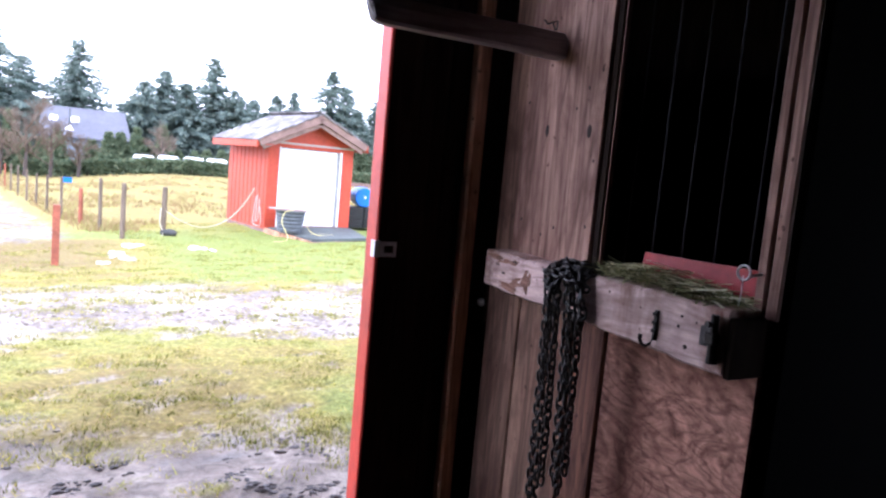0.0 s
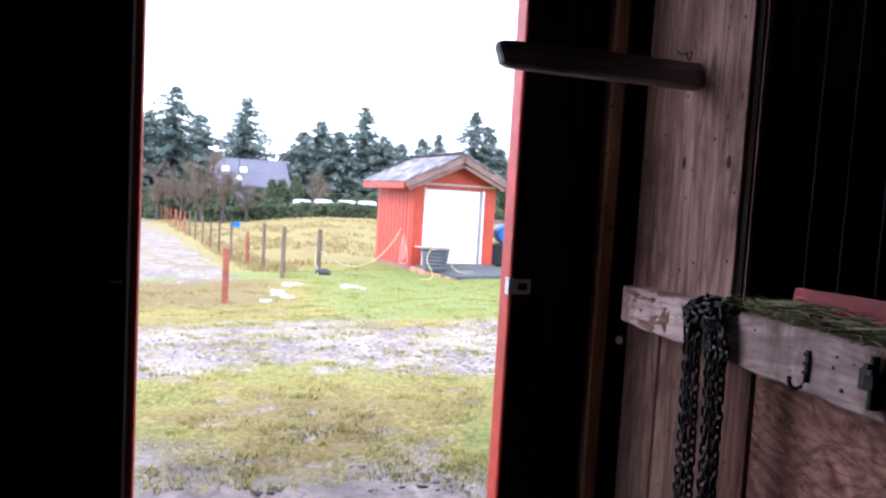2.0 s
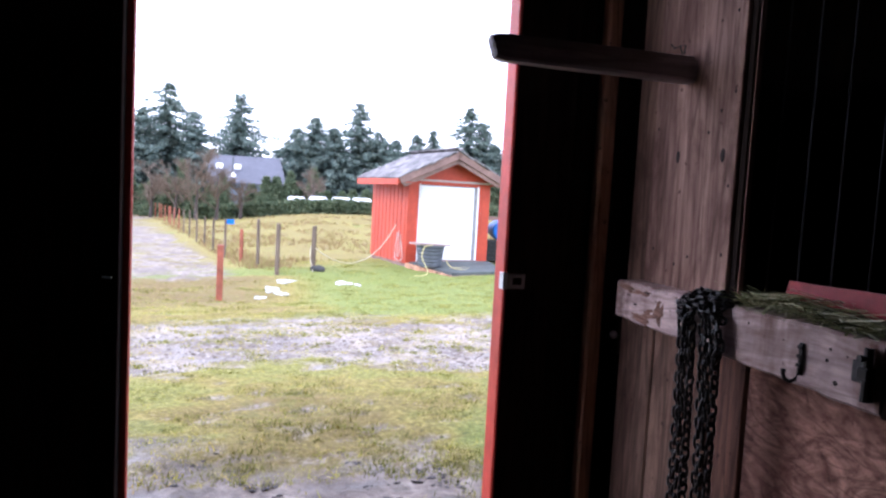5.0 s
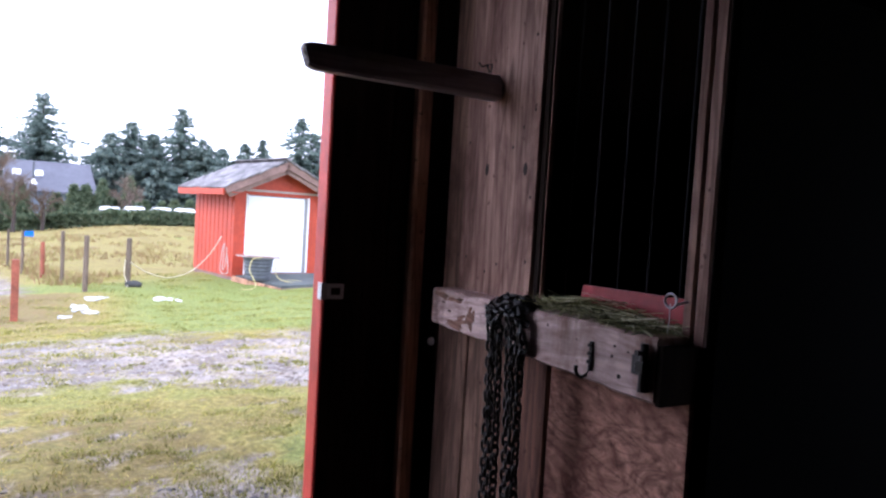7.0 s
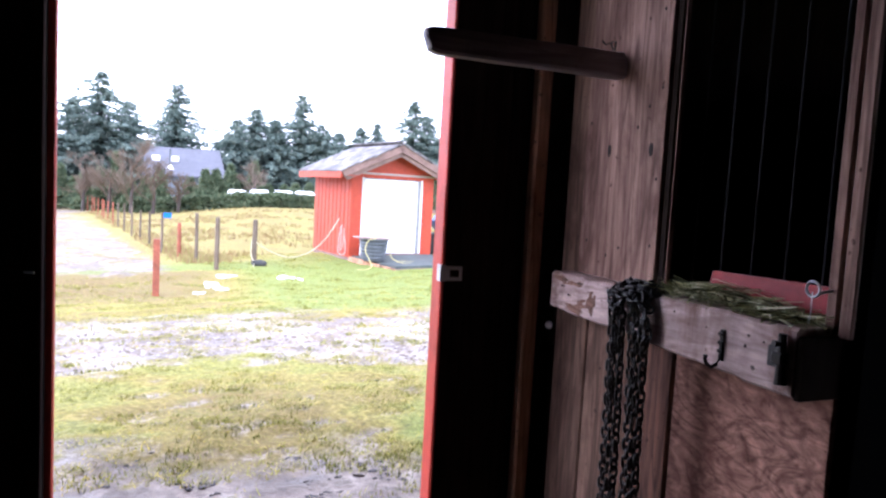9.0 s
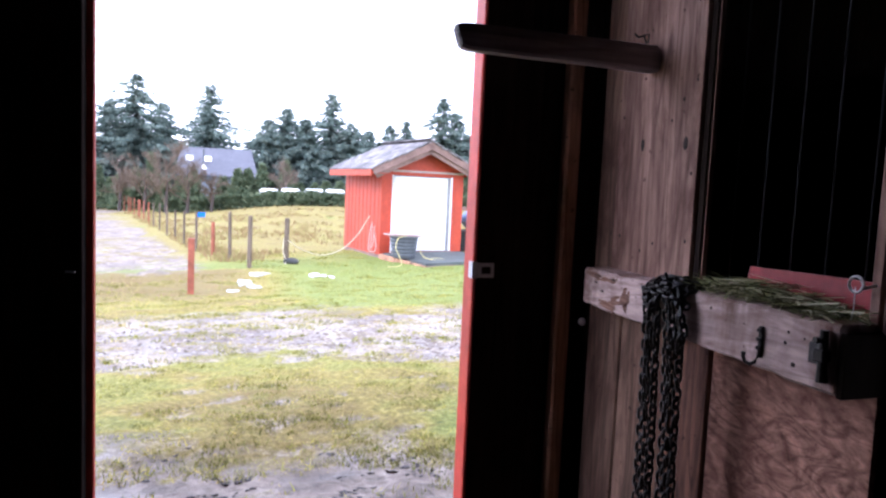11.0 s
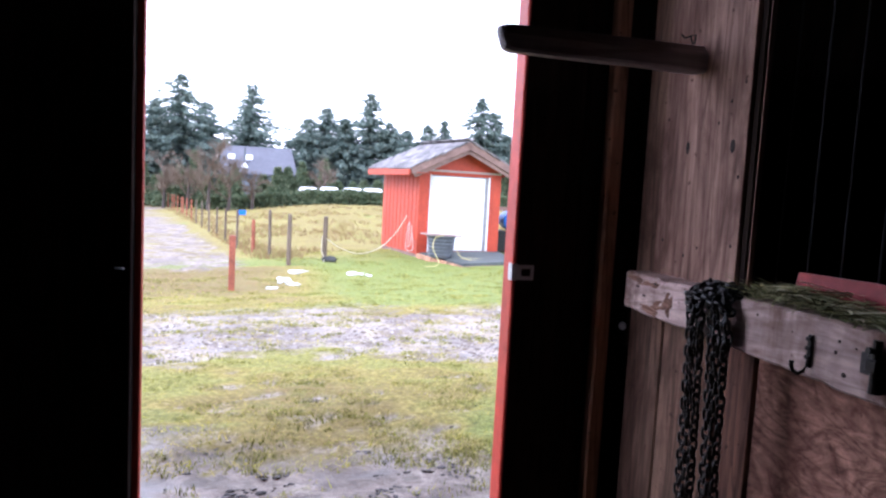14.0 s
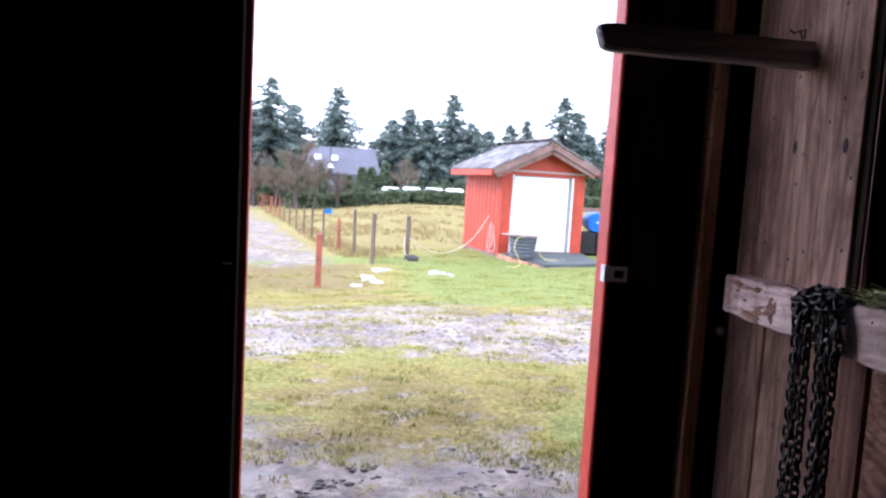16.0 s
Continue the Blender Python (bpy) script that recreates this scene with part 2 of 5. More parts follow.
def ground_sheet():
    xs = sorted({*np.arange(-3, 9.01, 0.085).round(3), *np.linspace(-60, -3, 28).round(3), *np.linspace(9, 80, 40).round(3), -2500, -400, 400, 2500})
    ys = sorted({*np.arange(2.45, 15.01, 0.085).round(3), *np.linspace(15, 30, 70).round(3), *np.linspace(30, 110, 40).round(3), *np.linspace(-40, 2.45, 20).round(3), -2500, -300, 400, 2500})
    verts, colours = [], []
    for y in ys:
        for x in xs:
            bare, straw, water, kind = cover(x, y) if -30 < y < 120 and -40 < x < 80 else (0, 0.6, 0, 0)
            z = relief(x, y)
            verts.append((x, y, z - 0.02 * bare if y > 2.5 else z - 0.05))
            colours.extend((bare, straw, water, kind))
    w = len(xs)
    faces = [(r * w + k, r * w + k + 1, (r + 1) * w + k + 1, (r + 1) * w + k) for r in range(len(ys) - 1) for k in range(w - 1)]
    me = bpy.data.meshes.new("ground")
    me.from_pydata(verts, [], faces)
    att = me.attributes.new("cover", "FLOAT_COLOR", "POINT")
    att.data.foreach_set("color", colours)
    me.shade_smooth()
    return me


def ground_material():
    m, n, l, b = nodes_of("wet_pasture", 0.9, 0, 0.36)
    v = coords(n, l, (1, 1, 1))
    att = n.new("ShaderNodeAttribute")
    att.attribute_name = "cover"
    sep = n.new("ShaderNodeSeparateColor")
    l.new(att.outputs["Color"], sep.inputs[0])
    fine = noise_tex(n, l, v, 22, 6, 0.72)
    mid = noise_tex(n, l, v, 7.5, 6, 0.72, 0.8)
    big = noise_tex(n, l, v, 0.5, 4, 0.6)
    green = ramp(n, l, fine, [(0.32, (0.10, 0.092, 0.018)), (0.5, (0.27, 0.228, 0.045)), (0.68, (0.46, 0.385, 0.105))])
    lush = ramp(n, l, fine, [(0.3, (0.06, 0.082, 0.016)), (0.5, (0.165, 0.20, 0.04)), (0.7, (0.30, 0.325, 0.09))])
    straw = ramp(n, l, fine, [(0.3, (0.075, 0.048, 0.018)), (0.55, (0.18, 0.118, 0.044)), (0.75, (0.29, 0.21, 0.09))])
    straw = mix(n, l, ramp(n, l, big, [(0.42, (0, 0, 0)), (0.64, (0.75, 0.75, 0.75))]), straw, ramp(n, l, mid, [(0.4, (0.21, 0.12, 0.06)), (0.6, (0.17, 0.17, 0.05))]))
    mud = ramp(n, l, mid, [(0.36, (0.04, 0.028, 0.021)), (0.46, (0.18, 0.135, 0.108)), (0.62, (0.34, 0.275, 0.235))])
    stone = ramp(n, l, fine, [(0.32, (0.13, 0.098, 0.07)), (0.5, (0.33, 0.268, 0.208)), (0.68, (0.51, 0.44, 0.365))])
    soil = mix(n, l, att.outputs["Alpha"], stone, mud)
    trod = noise_tex(n, l, coords(n, l, (1, 0.5, 1)), 1.6, 5, 0.68, 0.5)
    soil = mix(n, l, ramp(n, l, trod, [(0.42, (0, 0, 0)), (0.56, (0.85, 0.85, 0.85))]), soil, ramp(n, l, mid, [(0.4, (0.075, 0.052, 0.038)), (0.62, (0.20, 0.15, 0.115))]))
    col = mix(n, l, ramp(n, l, sep.outputs[1], [(0.0, (0, 0, 0)), (0.32, (1, 1, 1))]), lush, green)
    col = mix(n, l, sep.outputs[1], col, straw)
    edge = n.new("ShaderNodeMath")
    edge.operation = "MULTIPLY_ADD"
    edge.inputs[1].default_value, edge.inputs[2].default_value = 0.9, -0.45
    l.new(fine, edge.inputs[0])
    add = n.new("ShaderNodeMath")
    add.operation, add.use_clamp = "ADD", True
    l.new(edge.outputs[0], add.inputs[0])
    l.new(sep.outputs[0], add.inputs[1])
    bare = ramp(n, l, add.outputs[0], [(0.25, (0, 0, 0)), (0.75, (1, 1, 1))])
    col = mix(n, l, bare, col, soil)
    col = mix(n, l, sep.outputs[2], col, (0.09, 0.075, 0.068))
    l.new(col, b.inputs["Base Color"])
    damp = n.new("ShaderNodeMapRange")
    damp.inputs[3].default_value, damp.inputs[4].default_value = 0.92, 0.62
    l.new(bare, damp.inputs[0])
    rough = mix(n, l, sep.outputs[2], damp.outputs[0], (0.16, 0.16, 0.16))
    l.new(rough, b.inputs["Roughness"])
    still = n.new("ShaderNodeMapRange")
    still.inputs[3].default_value, still.inputs[4].default_value = 0.6, 0.06
    l.new(sep.outputs[2], still.inputs[0])
    k = n.new("ShaderNodeBump")
    k.inputs["Distance"].default_value = 0.03
    l.new(still.outputs[0], k.inputs["Strength"])
    l.new(fine, k.inputs["Height"])
    l.new(k.outputs[0], b.inputs["Normal"])
    return m


ground_mesh = ground_sheet()
ground_mesh.materials.append(ground_material())
structure(new("ground", ground_mesh), "wet pasture of grass, mud and puddles outside the barn", "ground")

# ---- barn shell ----
A, B = 1.55, 1.65          # face of the feed sill, face of the stall wall
FY = 2.442                 # inner face of the front wall
JX, LX = 1.228, -0.035     # sides of the doorway
EX, EY = 4.56, 1.568        # east wall and the side of its opening
structure(part("floor", slab((-4, -5, -0.2), (EX, FY + 0.05, 0.03), 0), M_SHADED), "shade-dark packed earth floor of the barn", "floor")


def board_wall(name, x0, x1, y, z0, z1, label, step=0.2, mat=None):
    """A wall of upright boards along x, each board a piece of its own."""
    w = structure(empty(name), label, "wall")
    n = max(1, round((x1 - x0) / step))
    d = (x1 - x0) / n
    for k in range(n):
        part("board", slab((x0 + k * d + 0.001, y + 0.003 * (k % 2), z0), (x0 + (k + 1) * d - 0.001, y + 0.05, z1), 0.003), mat or M_SHADED, w)
    part("backing", slab((x0, y + 0.054, z0), (x1, y + 0.07, z1), 0), mat or M_SHADED, w)
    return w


wall_l = board_wall("wall_front_left", -4.0, LX, FY, -0.4, 3.0, "shade-dark board wall beside the doorway", 0.4)
wall_r = board_wall("wall_front_right", JX + 0.003, B + 0.04, FY, -0.4, 3.0, "shade-dark board wall between doorway and stall", 0.22)
structure(part("wall_front_stall", slab((B + 0.04, FY, -0.4), (EX + 0.1, FY + 0.07, 3.0), 0), M_SHADED), "shade-dark board wall of the stall", "wall")
structure(part("lintel", slab((LX, FY, 2.5), (JX, FY + 0.07, 3.0), 0.002), M_SHADED), "shade-dark timber over the doorway", "trim")
trim = structure(part("trim_doorway_right", slab((JX - 0.012, FY - 0.002, -0.4), (JX + 0.002, FY + 0.09, 2.5), 0.005), M_RED), "red-painted edge of the doorway", "trim")
structure(part("trim_doorway_left", slab((LX - 0.03, FY + 0.072, -0.4), (LX + 0.022, FY + 0.105, 2.5), 0.004), M_RED), "red-painted edge of the doorway", "trim")
structure(part("trim_corner", slab((1.535, FY - 0.055, 0.03), (1.592, FY - 0.002, 3.0), 0.008), M_BATTEN), "rust-stained pine corner batten", "trim")
# Overhang past the east wall is added to cut light on the partition.
structure(part("ceiling", slab((-4.2, -5.2, 3.0), (EX + 1.6, FY + 0.35, 3.1), 0), M_SHADED), "shade-dark boarded barn ceiling with an added east overhang", "ceiling")
# Unseen walls, added to shut out light and keep the barn dark.
structure(part("wall_back", slab((-4.1, -5.1, 0), (EX + 0.1, -5.0, 3.0), 0), M_SHADED), "unseen shade-dark board wall added to close the back of the barn", "wall")
structure(part("wall_left", slab((-4.1, -5.0, 0), (-4.0, FY, 3.0), 0), M_SHADED), "unseen shade-dark board side wall added to close the barn", "wall")
wall_e = structure(empty("wall_east"), "shade-dark east wall with a wide opening and light gaps", "wall")
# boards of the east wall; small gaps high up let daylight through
part("board", slab((EX, EY + 0.18, 0), (EX + 0.05, FY, 2.386), 0), M_SHADED, wall_e)
part("board", slab((EX, EY - 0.02, 2.14), (EX + 0.05, EY + 0.18, 2.386), 0), M_SHADED, wall_e)
part("board", slab((EX, EY, 0), (EX + 0.05, EY + 0.18, 2.14), 0), M_SHADED, wall_e)
for y0, y1, z0, z1 in ((1.0, FY, 2.386, 2.466), (1.0, 1.992, 2.466, 2.482), (2.012, FY, 2.466, 2.482), (1.0, FY, 2.482, 2.51), (1.0, 1.648, 2.52, 2.545), (1.672, FY, 2.52, 2.545), (1.0, FY, 2.51, 2.52),
                       (1.0, FY, 2.545, 2.645), (1.0, 1.675, 2.645, 2.67), (1.70, FY, 2.645, 2.67), (1.0, FY, 2.67, 3.0)):
    part("board", slab((EX, y0, z0), (EX + 0.010, y1, z1), 0), M_SHADED, wall_e)
part("board", slab((EX, -5.0, 2.2), (EX + 0.05, 1.0, 3.0), 0.003), M_SHADED, wall_e)
part("board", slab((EX, 1.0, 2.03), (EX + 0.05, EY - 0.02, 2.385), 0.003), M_SHADED, wall_e)
part("board", slab((EX, -5.0, 0), (EX + 0.05, -0.9, 2.2), 0.003), M_SHADED, wall_e)
part("board", slab((EX - 0.02, EY - 0.05, 0.0), (EX + 0.06, EY, 2.14), 0.006), M_SHADED, wall_e)
b = slab((-0.05, -0.5, -0.06), (0.05, 0.5, 0.06), 0.006)
brace = part("brace", b, M_SHADED, wall_e)
brace.matrix_basis = pose(EX + 0.03, 1.2, 1.87, 36.6, 0, 0)

# stall side and back; their near-black colour paints in the deep shade
structure(part("wall_stall_side", slab((B + 0.05, 1.176, 0.03), (3.46, 1.20, 1.98), 0.003), M_SHADE_BLACK), "shade-dark board partition of the stall", "wall")
structure(part("wall_stall_back", slab((3.42, 1.20, 0.03), (3.46, FY, 1.98), 0.003), M_SHADED), "shade-dark board partition of the stall", "wall")

# ---- stall front ----
stall = structure(empty("wall_stall_front"), "weathered pine stall front with a feed opening", "wall")
part("plank", slab((B, 1.822, 1.0), (B + 0.03, 2.235, 3.0), 0.003), M_PLANK, stall)
part("plank", slab((B + 0.006, 2.239, 1.0), (B + 0.03, 2.35, 3.0), 0.004), M_LOWER, stall)
# Dark strip fills in for the shaded gap; the pale one is a board edge.
part("trim_strip", slab((B + 0.012, 1.797, 1.02), (B + 0.028, 1.819, 3.0), 0.001), M_SHADED, stall)
part("trim_strip", slab((B + 0.018, 1.788, 1.02), (B + 0.034, 1.794, 3.0), 0.001), M_PLANK, stall)
part("plank", slab((B + 0.012, 1.722, 0.03), (B + 0.03, 1.86, 0.985), 0.004), M_OLD_SHADED, stall)
part("plank", slab((B + 0.004, 1.863, 0.03), (B + 0.03, 2.15, 0.985), 0.004), M_LOWER, stall)
part("plank", slab((B, 2.153, 0.03), (B + 0.03, 2.355, 0.985), 0.004), M_LOWER, stall)
part("plywood", slab((B + 0.016, 1.206, 0.03), (B + 0.033, 1.712, 0.985), 0.002), M_PLY, stall)
# Dark sheet behind the planks paints the shadow in the gap by the plywood.
part("backing", slab((B + 0.034, 1.70, 0.03), (B + 0.05, 2.34, 1.03), 0), M_SHADED, stall)
part("post", slab((B, 1.208, 1.105), (B + 0.030, 1.236, 3.0), 0.004), M_PLANK, stall)
part("post", slab((B + 0.003, 1.170, 1.100), (B + 0.014, 1.204, 3.0), 0.004), M_PLANK, stall)


def knot(y, z, w, h):
    bm = bmesh.new()
    bmesh.ops.create_uvsphere(bm, u_segments=12, v_segments=6, radius=1, matrix=Matrix.Translation((B - 0.0005, y, z)) @ Matrix.Diagonal((0.002, w, h, 1)))
    part("knot", bm, M_KNOT, stall)


M_KNOT = plain("dark_knot", (0.035, 0.017, 0.013), 0.8, var=0.5, scale=80)
knot(2.093, 1.532, 0.010, 0.020)
knot(1.879, 1.529, 0.011, 0.021)
knot(2.049, 1.823, 0.007, 0.011)
for y, z in ((1.825, 1.77), (1.825, 1.50), (1.83, 1.30), (2.17, 1.29), (2.19, 1.69), (1.985, 1.28), (1.88, 1.72), (1.93, 1.66), (2.05, 1.25), (1.84, 2.0)):
    knot(y + 0.02, z - 0.06, 0.0042, 0.0058)

def blemish(y, z, w, h):
    bm = bmesh.new()
    bmesh.ops.create_uvsphere(bm, u_segments=10, v_segments=5, radius=1, matrix=Matrix.Translation((A + 0.0005, y, z)) @ Matrix.Diagonal((0.002, w * 0.75, h * 0.75, 1)))
    part("knot", bm, M_KNOT, stall)


for y, z, w, h in ((1.345, 1.078, 0.006, 0.005), (1.352, 1.052, 0.007, 0.006), (1.325, 1.008, 0.010, 0.008), (1.60, 1.088, 0.005, 0.006), (2.06, 1.095, 0.022, 0.006), (2.12, 1.05, 0.016, 0.005), (1.30, 1.072, 0.004, 0.004), (1.48, 1.07, 0.004, 0.003), (2.16, 1.075, 0.02, 0.004)):
    blemish(y, z, w, h)
M_SCAR = wood("split_brown_pine", (0.10, 0.042, 0.026), (0.36, 0.19, 0.13), "y", 18, stains=0.8, swirl=3.0)
for y, z, w, h, turn in ((1.985, 1.045, 0.036, 0.046, 12), (2.085, 1.092, 0.075, 0.010, -4), (2.18, 1.098, 0.050, 0.009, 3), (2.07, 1.008, 0.075, 0.014, 6), (2.03, 1.03, 0.05, 0.02, -10)):
    scar = bmesh.new()
    bmesh.ops.create_icosphere(scar, subdivisions=3, radius=1)
    for v in scar.verts:
        v.co = v.co * (1 + 0.55 * noise.noise(v.co * 2.1 + Vector((y * 40, z * 30, 0))))
        v.co = Vector((v.co.x * 0.006, v.co.y * w, v.co.z * h))
    part("split", scar, M_SCAR, stall, "brown split in the pale wood").matrix_basis = pose(A + 0.0045, y, z, turn, 0, 0)
bm = bmesh.new()
bmesh.ops.create_uvsphere(bm, u_segments=10, v_segments=5, radius=1, matrix=Matrix.Translation((B + 0.0155, 1.37, 0.975)) @ Matrix.Diagonal((0.002, 0.008, 0.008, 1)))
part("knot", bm, M_KNOT, stall)

# the thick feed sill with a chewed upper edge
def sill_board():
    bm = bmesh.new()
    ys = np.linspace(1.215, 2.247, 90)
    rings = []
    for y in ys:
        chew = 0.004 * ease(1.84, 1.90, y) + 0.006 * abs(noise.noise(Vector((y * 14, 2, 5)))) + (0.012 * abs(noise.noise(Vector((y * 40, 7, 1)))) if y > 1.95 else 0.002 * noise.noise(Vector((y * 50, 1, 1))))
        low = 0.004 * noise.noise(Vector((y * 11, 9, 3))) + 0.014 * ease(1.36, 1.9, y) - 0.004 * (1 - ease(1.34, 1.38, y)) + 0.008 * ease(2.1, 2.25, y)
        front = 0.004 * noise.noise(Vector((y * 25, 3, 8))) + (0.020 * abs(noise.noise(Vector((y * 22, 5, 5)))) * ease(1.95, 2.15, y))
        top, bot = 1.121 - chew, 0.973 + low
        rings.append([bm.verts.new(p) for p in ((A + front, y, bot + 0.006), (A + front, y, top - 0.008), (A + front + 0.008, y, top), (B - 0.002, y, top), (B - 0.002, y, bot), (A + front + 0.006, y, bot))])
    for r0, r1 in zip(rings, rings[1:]):
        for k in range(6):
            bm.faces.new((r0[k], r1[k], r1[(k + 1) % 6], r0[(k + 1) % 6]))
    bm.faces.new(rings[0])
    bm.faces.new(rings[-1][::-1])
    bmesh.ops.recalc_face_normals(bm, faces=bm.faces)
    return bm


sill = structure(empty("sill_feed"), "pale worn pine feed sill with a chewed edge", "sill")
part("board", sill_board(), M_RAIL, sill)
part("ledge", slab((B - 0.001, 1.24, 1.07), (B + 0.075, 1.783, 1.113), 0.003), M_RAIL, sill)
# Dark slab stands in for the sill's end grain lying in shadow.
part("end_block", slab((A + 0.004, 1.198, 0.965), (B + 0.03, 1.2145, 1.103), 0.002), M_SHADED, sill)
M_REDBOARD = plain("worn_red_board_paint", (0.42, 0.03, 0.035), 0.55, var=0.3, scale=25)
rb = bmesh.new()
pts = ((1.25, 1.08), (1.25, 1.197), (1.45, 1.194), (1.665, 1.190), (1.69, 1.08))
f0 = [rb.verts.new((B + 0.077, y, z)) for y, z in pts]
f1 = [rb.verts.new((B + 0.097, y, z)) for y, z in pts]
rb.faces.new(f0)
rb.faces.new(f1[::-1])
for k in range(5):
    rb.faces.new((f0[k], f1[k], f1[(k + 1) % 5], f0[(k + 1) % 5]))
bmesh.ops.recalc_face_normals(rb, faces=rb.faces)
part("back_board", rb, M_REDBOARD, sill, "worn red-painted board behind the ledge")

# grille of thin rods in the feed opening
grille = tagged(empty("stall_grille"), "thin dark steel rods in the stall's feed opening", "grille")
M_ROD = plain("dark_bare_steel", (0.06, 0.06, 0.065), 0.4, 0.9, var=0.4, scale=20, bumps=0)
for y in (1.337, 1.447, 1.557, 1.667, 1.777):
    part("rod", tube([(B + 0.105, y, 1.05), (B + 0.105, y - 0.003, 2.0), (B + 0.105, y, 3.0)], 0.0026, 8), M_ROD, grille)

# ---- things on the stall front ----
def rack_bar():
    bm = bmesh.new()
    sec = [(-0.028, -0.030), (-0.030, 0.008), (-0.008, 0.040), (0.02, 0.042), (0.03, 0.03), (0.03, -0.028), (0.02, -0.038), (-0.020, -0.038)]
    rings = []
    for k, x in enumerate((0.975, 0.98, 0.995, 1.02, 1.2, 1.4, 1.6, B + 0.001)):
        s = (0.55, 0.8, 0.94, 1, 1, 1.03, 1.05, 1.08)[k]
        rings.append([bm.verts.new((x + 0.012 * (q < 0) * (k < 3), 2.06 + p * s, 1.80 + q * s + 0.003 * noise.noise(Vector((x * 9, p * 40, q * 40))))) for p, q in sec])
    for r0, r1 in zip(rings, rings[1:]):
        for k in range(8):
            bm.faces.new((r0[k], r0[(k + 1) % 8], r1[(k + 1) % 8], r1[k]))
    bm.faces.new(rings[0][::-1])
    bm.faces.new(rings[-1])
    bmesh.ops.recalc_face_normals(bm, faces=bm.faces)
    return bm


rack = tagged(empty("rack_bar"), "weathered wooden rack bar jutting from the stall front, greyed for haze", "rack bar")
part("bar", rack_bar(), M_BAR, rack)
part("wire_tie", tube([(1.60, 2.04, 1.843), (1.585, 2.035, 1.863), (1.57, 2.04, 1.856), (1.56, 2.045, 1.868)], 0.003, 6), M_IRON, rack, "twisted black wire")
part("wire_tie", tube([(1.605, 2.05, 1.843), (1.595, 2.045, 1.868), (1.615, 2.05, 1.873), (1.62, 2.06, 1.848)], 0.003, 6), M_IRON, rack, "twisted black wire")

hook = tagged(empty("coat_hook"), "black iron coat hook screwed to the feed sill", "hook")
part("plate", slab((A - 0.006, 1.414, 1.000), (A + 0.001, 1.428, 1.076), 0.002), M_IRON, hook)
part("prong", tube([(A - 0.002, 1.421, 1.040), (A - 0.005, 1.421, 1.008), (A - 0.014, 1.422, 0.991), (A - 0.028, 1.423, 0.986), (A - 0.041, 1.424, 0.992), (A - 0.047, 1.425, 1.005), (A - 0.046, 1.425, 1.016)], [0.005, 0.005, 0.0045, 0.0045, 0.0045, 0.005, 0.006], 8), M_IRON, hook)
for z in (1.066, 1.045, 1.024):
    part("screw", slab((A - 0.012, 1.413, z - 0.005), (A - 0.005, 1.429, z + 0.005), 0.003), M_IRON, hook)

M_LATCH = plain("dull_grey_iron", (0.055, 0.05, 0.05), 0.55, 0.5, var=0.4, scale=60)
bolt = tagged(empty("barrel_latch"), "black iron barrel latch on the feed sill", "latch")
part("plate", slab((A - 0.006, 1.240, 1.026), (A + 0.001, 1.284, 1.072), 0.003), M_LATCH, bolt, "dull grey latch plate")
part("barrel", tube([(A - 0.010, 1.238, 0.994), (A - 0.012, 1.239, 1.02), (A - 0.012, 1.240, 1.104)], [0.013, 0.010, 0.009], 10), M_IRON, bolt)
part("keeper", slab((A - 0.024, 1.228, 1.036), (A + 0.001, 1.258, 1.064), 0.004), M_IRON, bolt)
part("knob", tube([(A - 0.02, 1.240, 1.082), (A - 0.034, 1.243, 1.083)], [0.006, 0.008], 8), M_IRON, bolt)

ring = tagged(empty("wire_ring"), "bent steel wire loop on the stall post", "ring")
part("loop", tube([(B - 0.03 + 0.0 * a, 1.246 + 0.017 * math.cos(a), 1.200 + 0.017 * math.sin(a)) for a in np.linspace(0, 2 * math.pi, 17)[:-1]], 0.003, 6, closed=True), M_STEEL, ring)
part("shank", tube([(B - 0.03, 1.231, 1.193), (B - 0.01, 1.224, 1.198), (B + 0.004, 1.222, 1.200)], 0.003, 6), M_STEEL, ring)
part("string", tube([(B - 0.03, 1.247, 1.193), (B - 0.028, 1.248, 1.15), (B - 0.03, 1.25, 1.122)], 0.001, 5), M_WHITE, ring)

nub = tagged(part("wall_bolt", lathe([(0.004, 0), (0.014, 0.002), (0.016, 0.010), (0.010, 0.020), (0.004, 0.023)], 12), M_WHITE), "small white-headed bolt on the stall front", "bolt")
nub.matrix_basis = pose(B - 0.004, 2.38, 0.895, 0, -90, 0)
part("cleat", slab((B, 2.36, 0.82), (B + 0.03, 2.43, 0.96), 0.004), M_SHADED, stall)

# chain draped over the sill
def link_mesh():
    bm = bmesh.new()
    pts = []
    for k in range(12):
        a = 2 * math.pi * k / 12
        pts.append((0, 0.0098 * math.cos(a), 0.0098 * math.sin(a) + (0.0075 if math.sin(a) > 0 else -0.0075) * (abs(math.sin(a)) > 0.01)))
    tube(pts, 0.0046, 6, bm, closed=True)
    me = bpy.data.meshes.new("link")
    bm.to_mesh(me)
    bm.free()
    me.materials.append(M_CHAIN)
    me.shade_smooth()
    return me


M_CHAIN = plain("dark_rusty_chain", (0.012, 0.008, 0.0065), 0.30, 0.2, var=0.5, scale=70, bumps=0.05, spec=0.35)
LINK = link_mesh()
chain = tagged(empty("chain"), "heavy dark rusty chain draped over the feed sill", "chain")


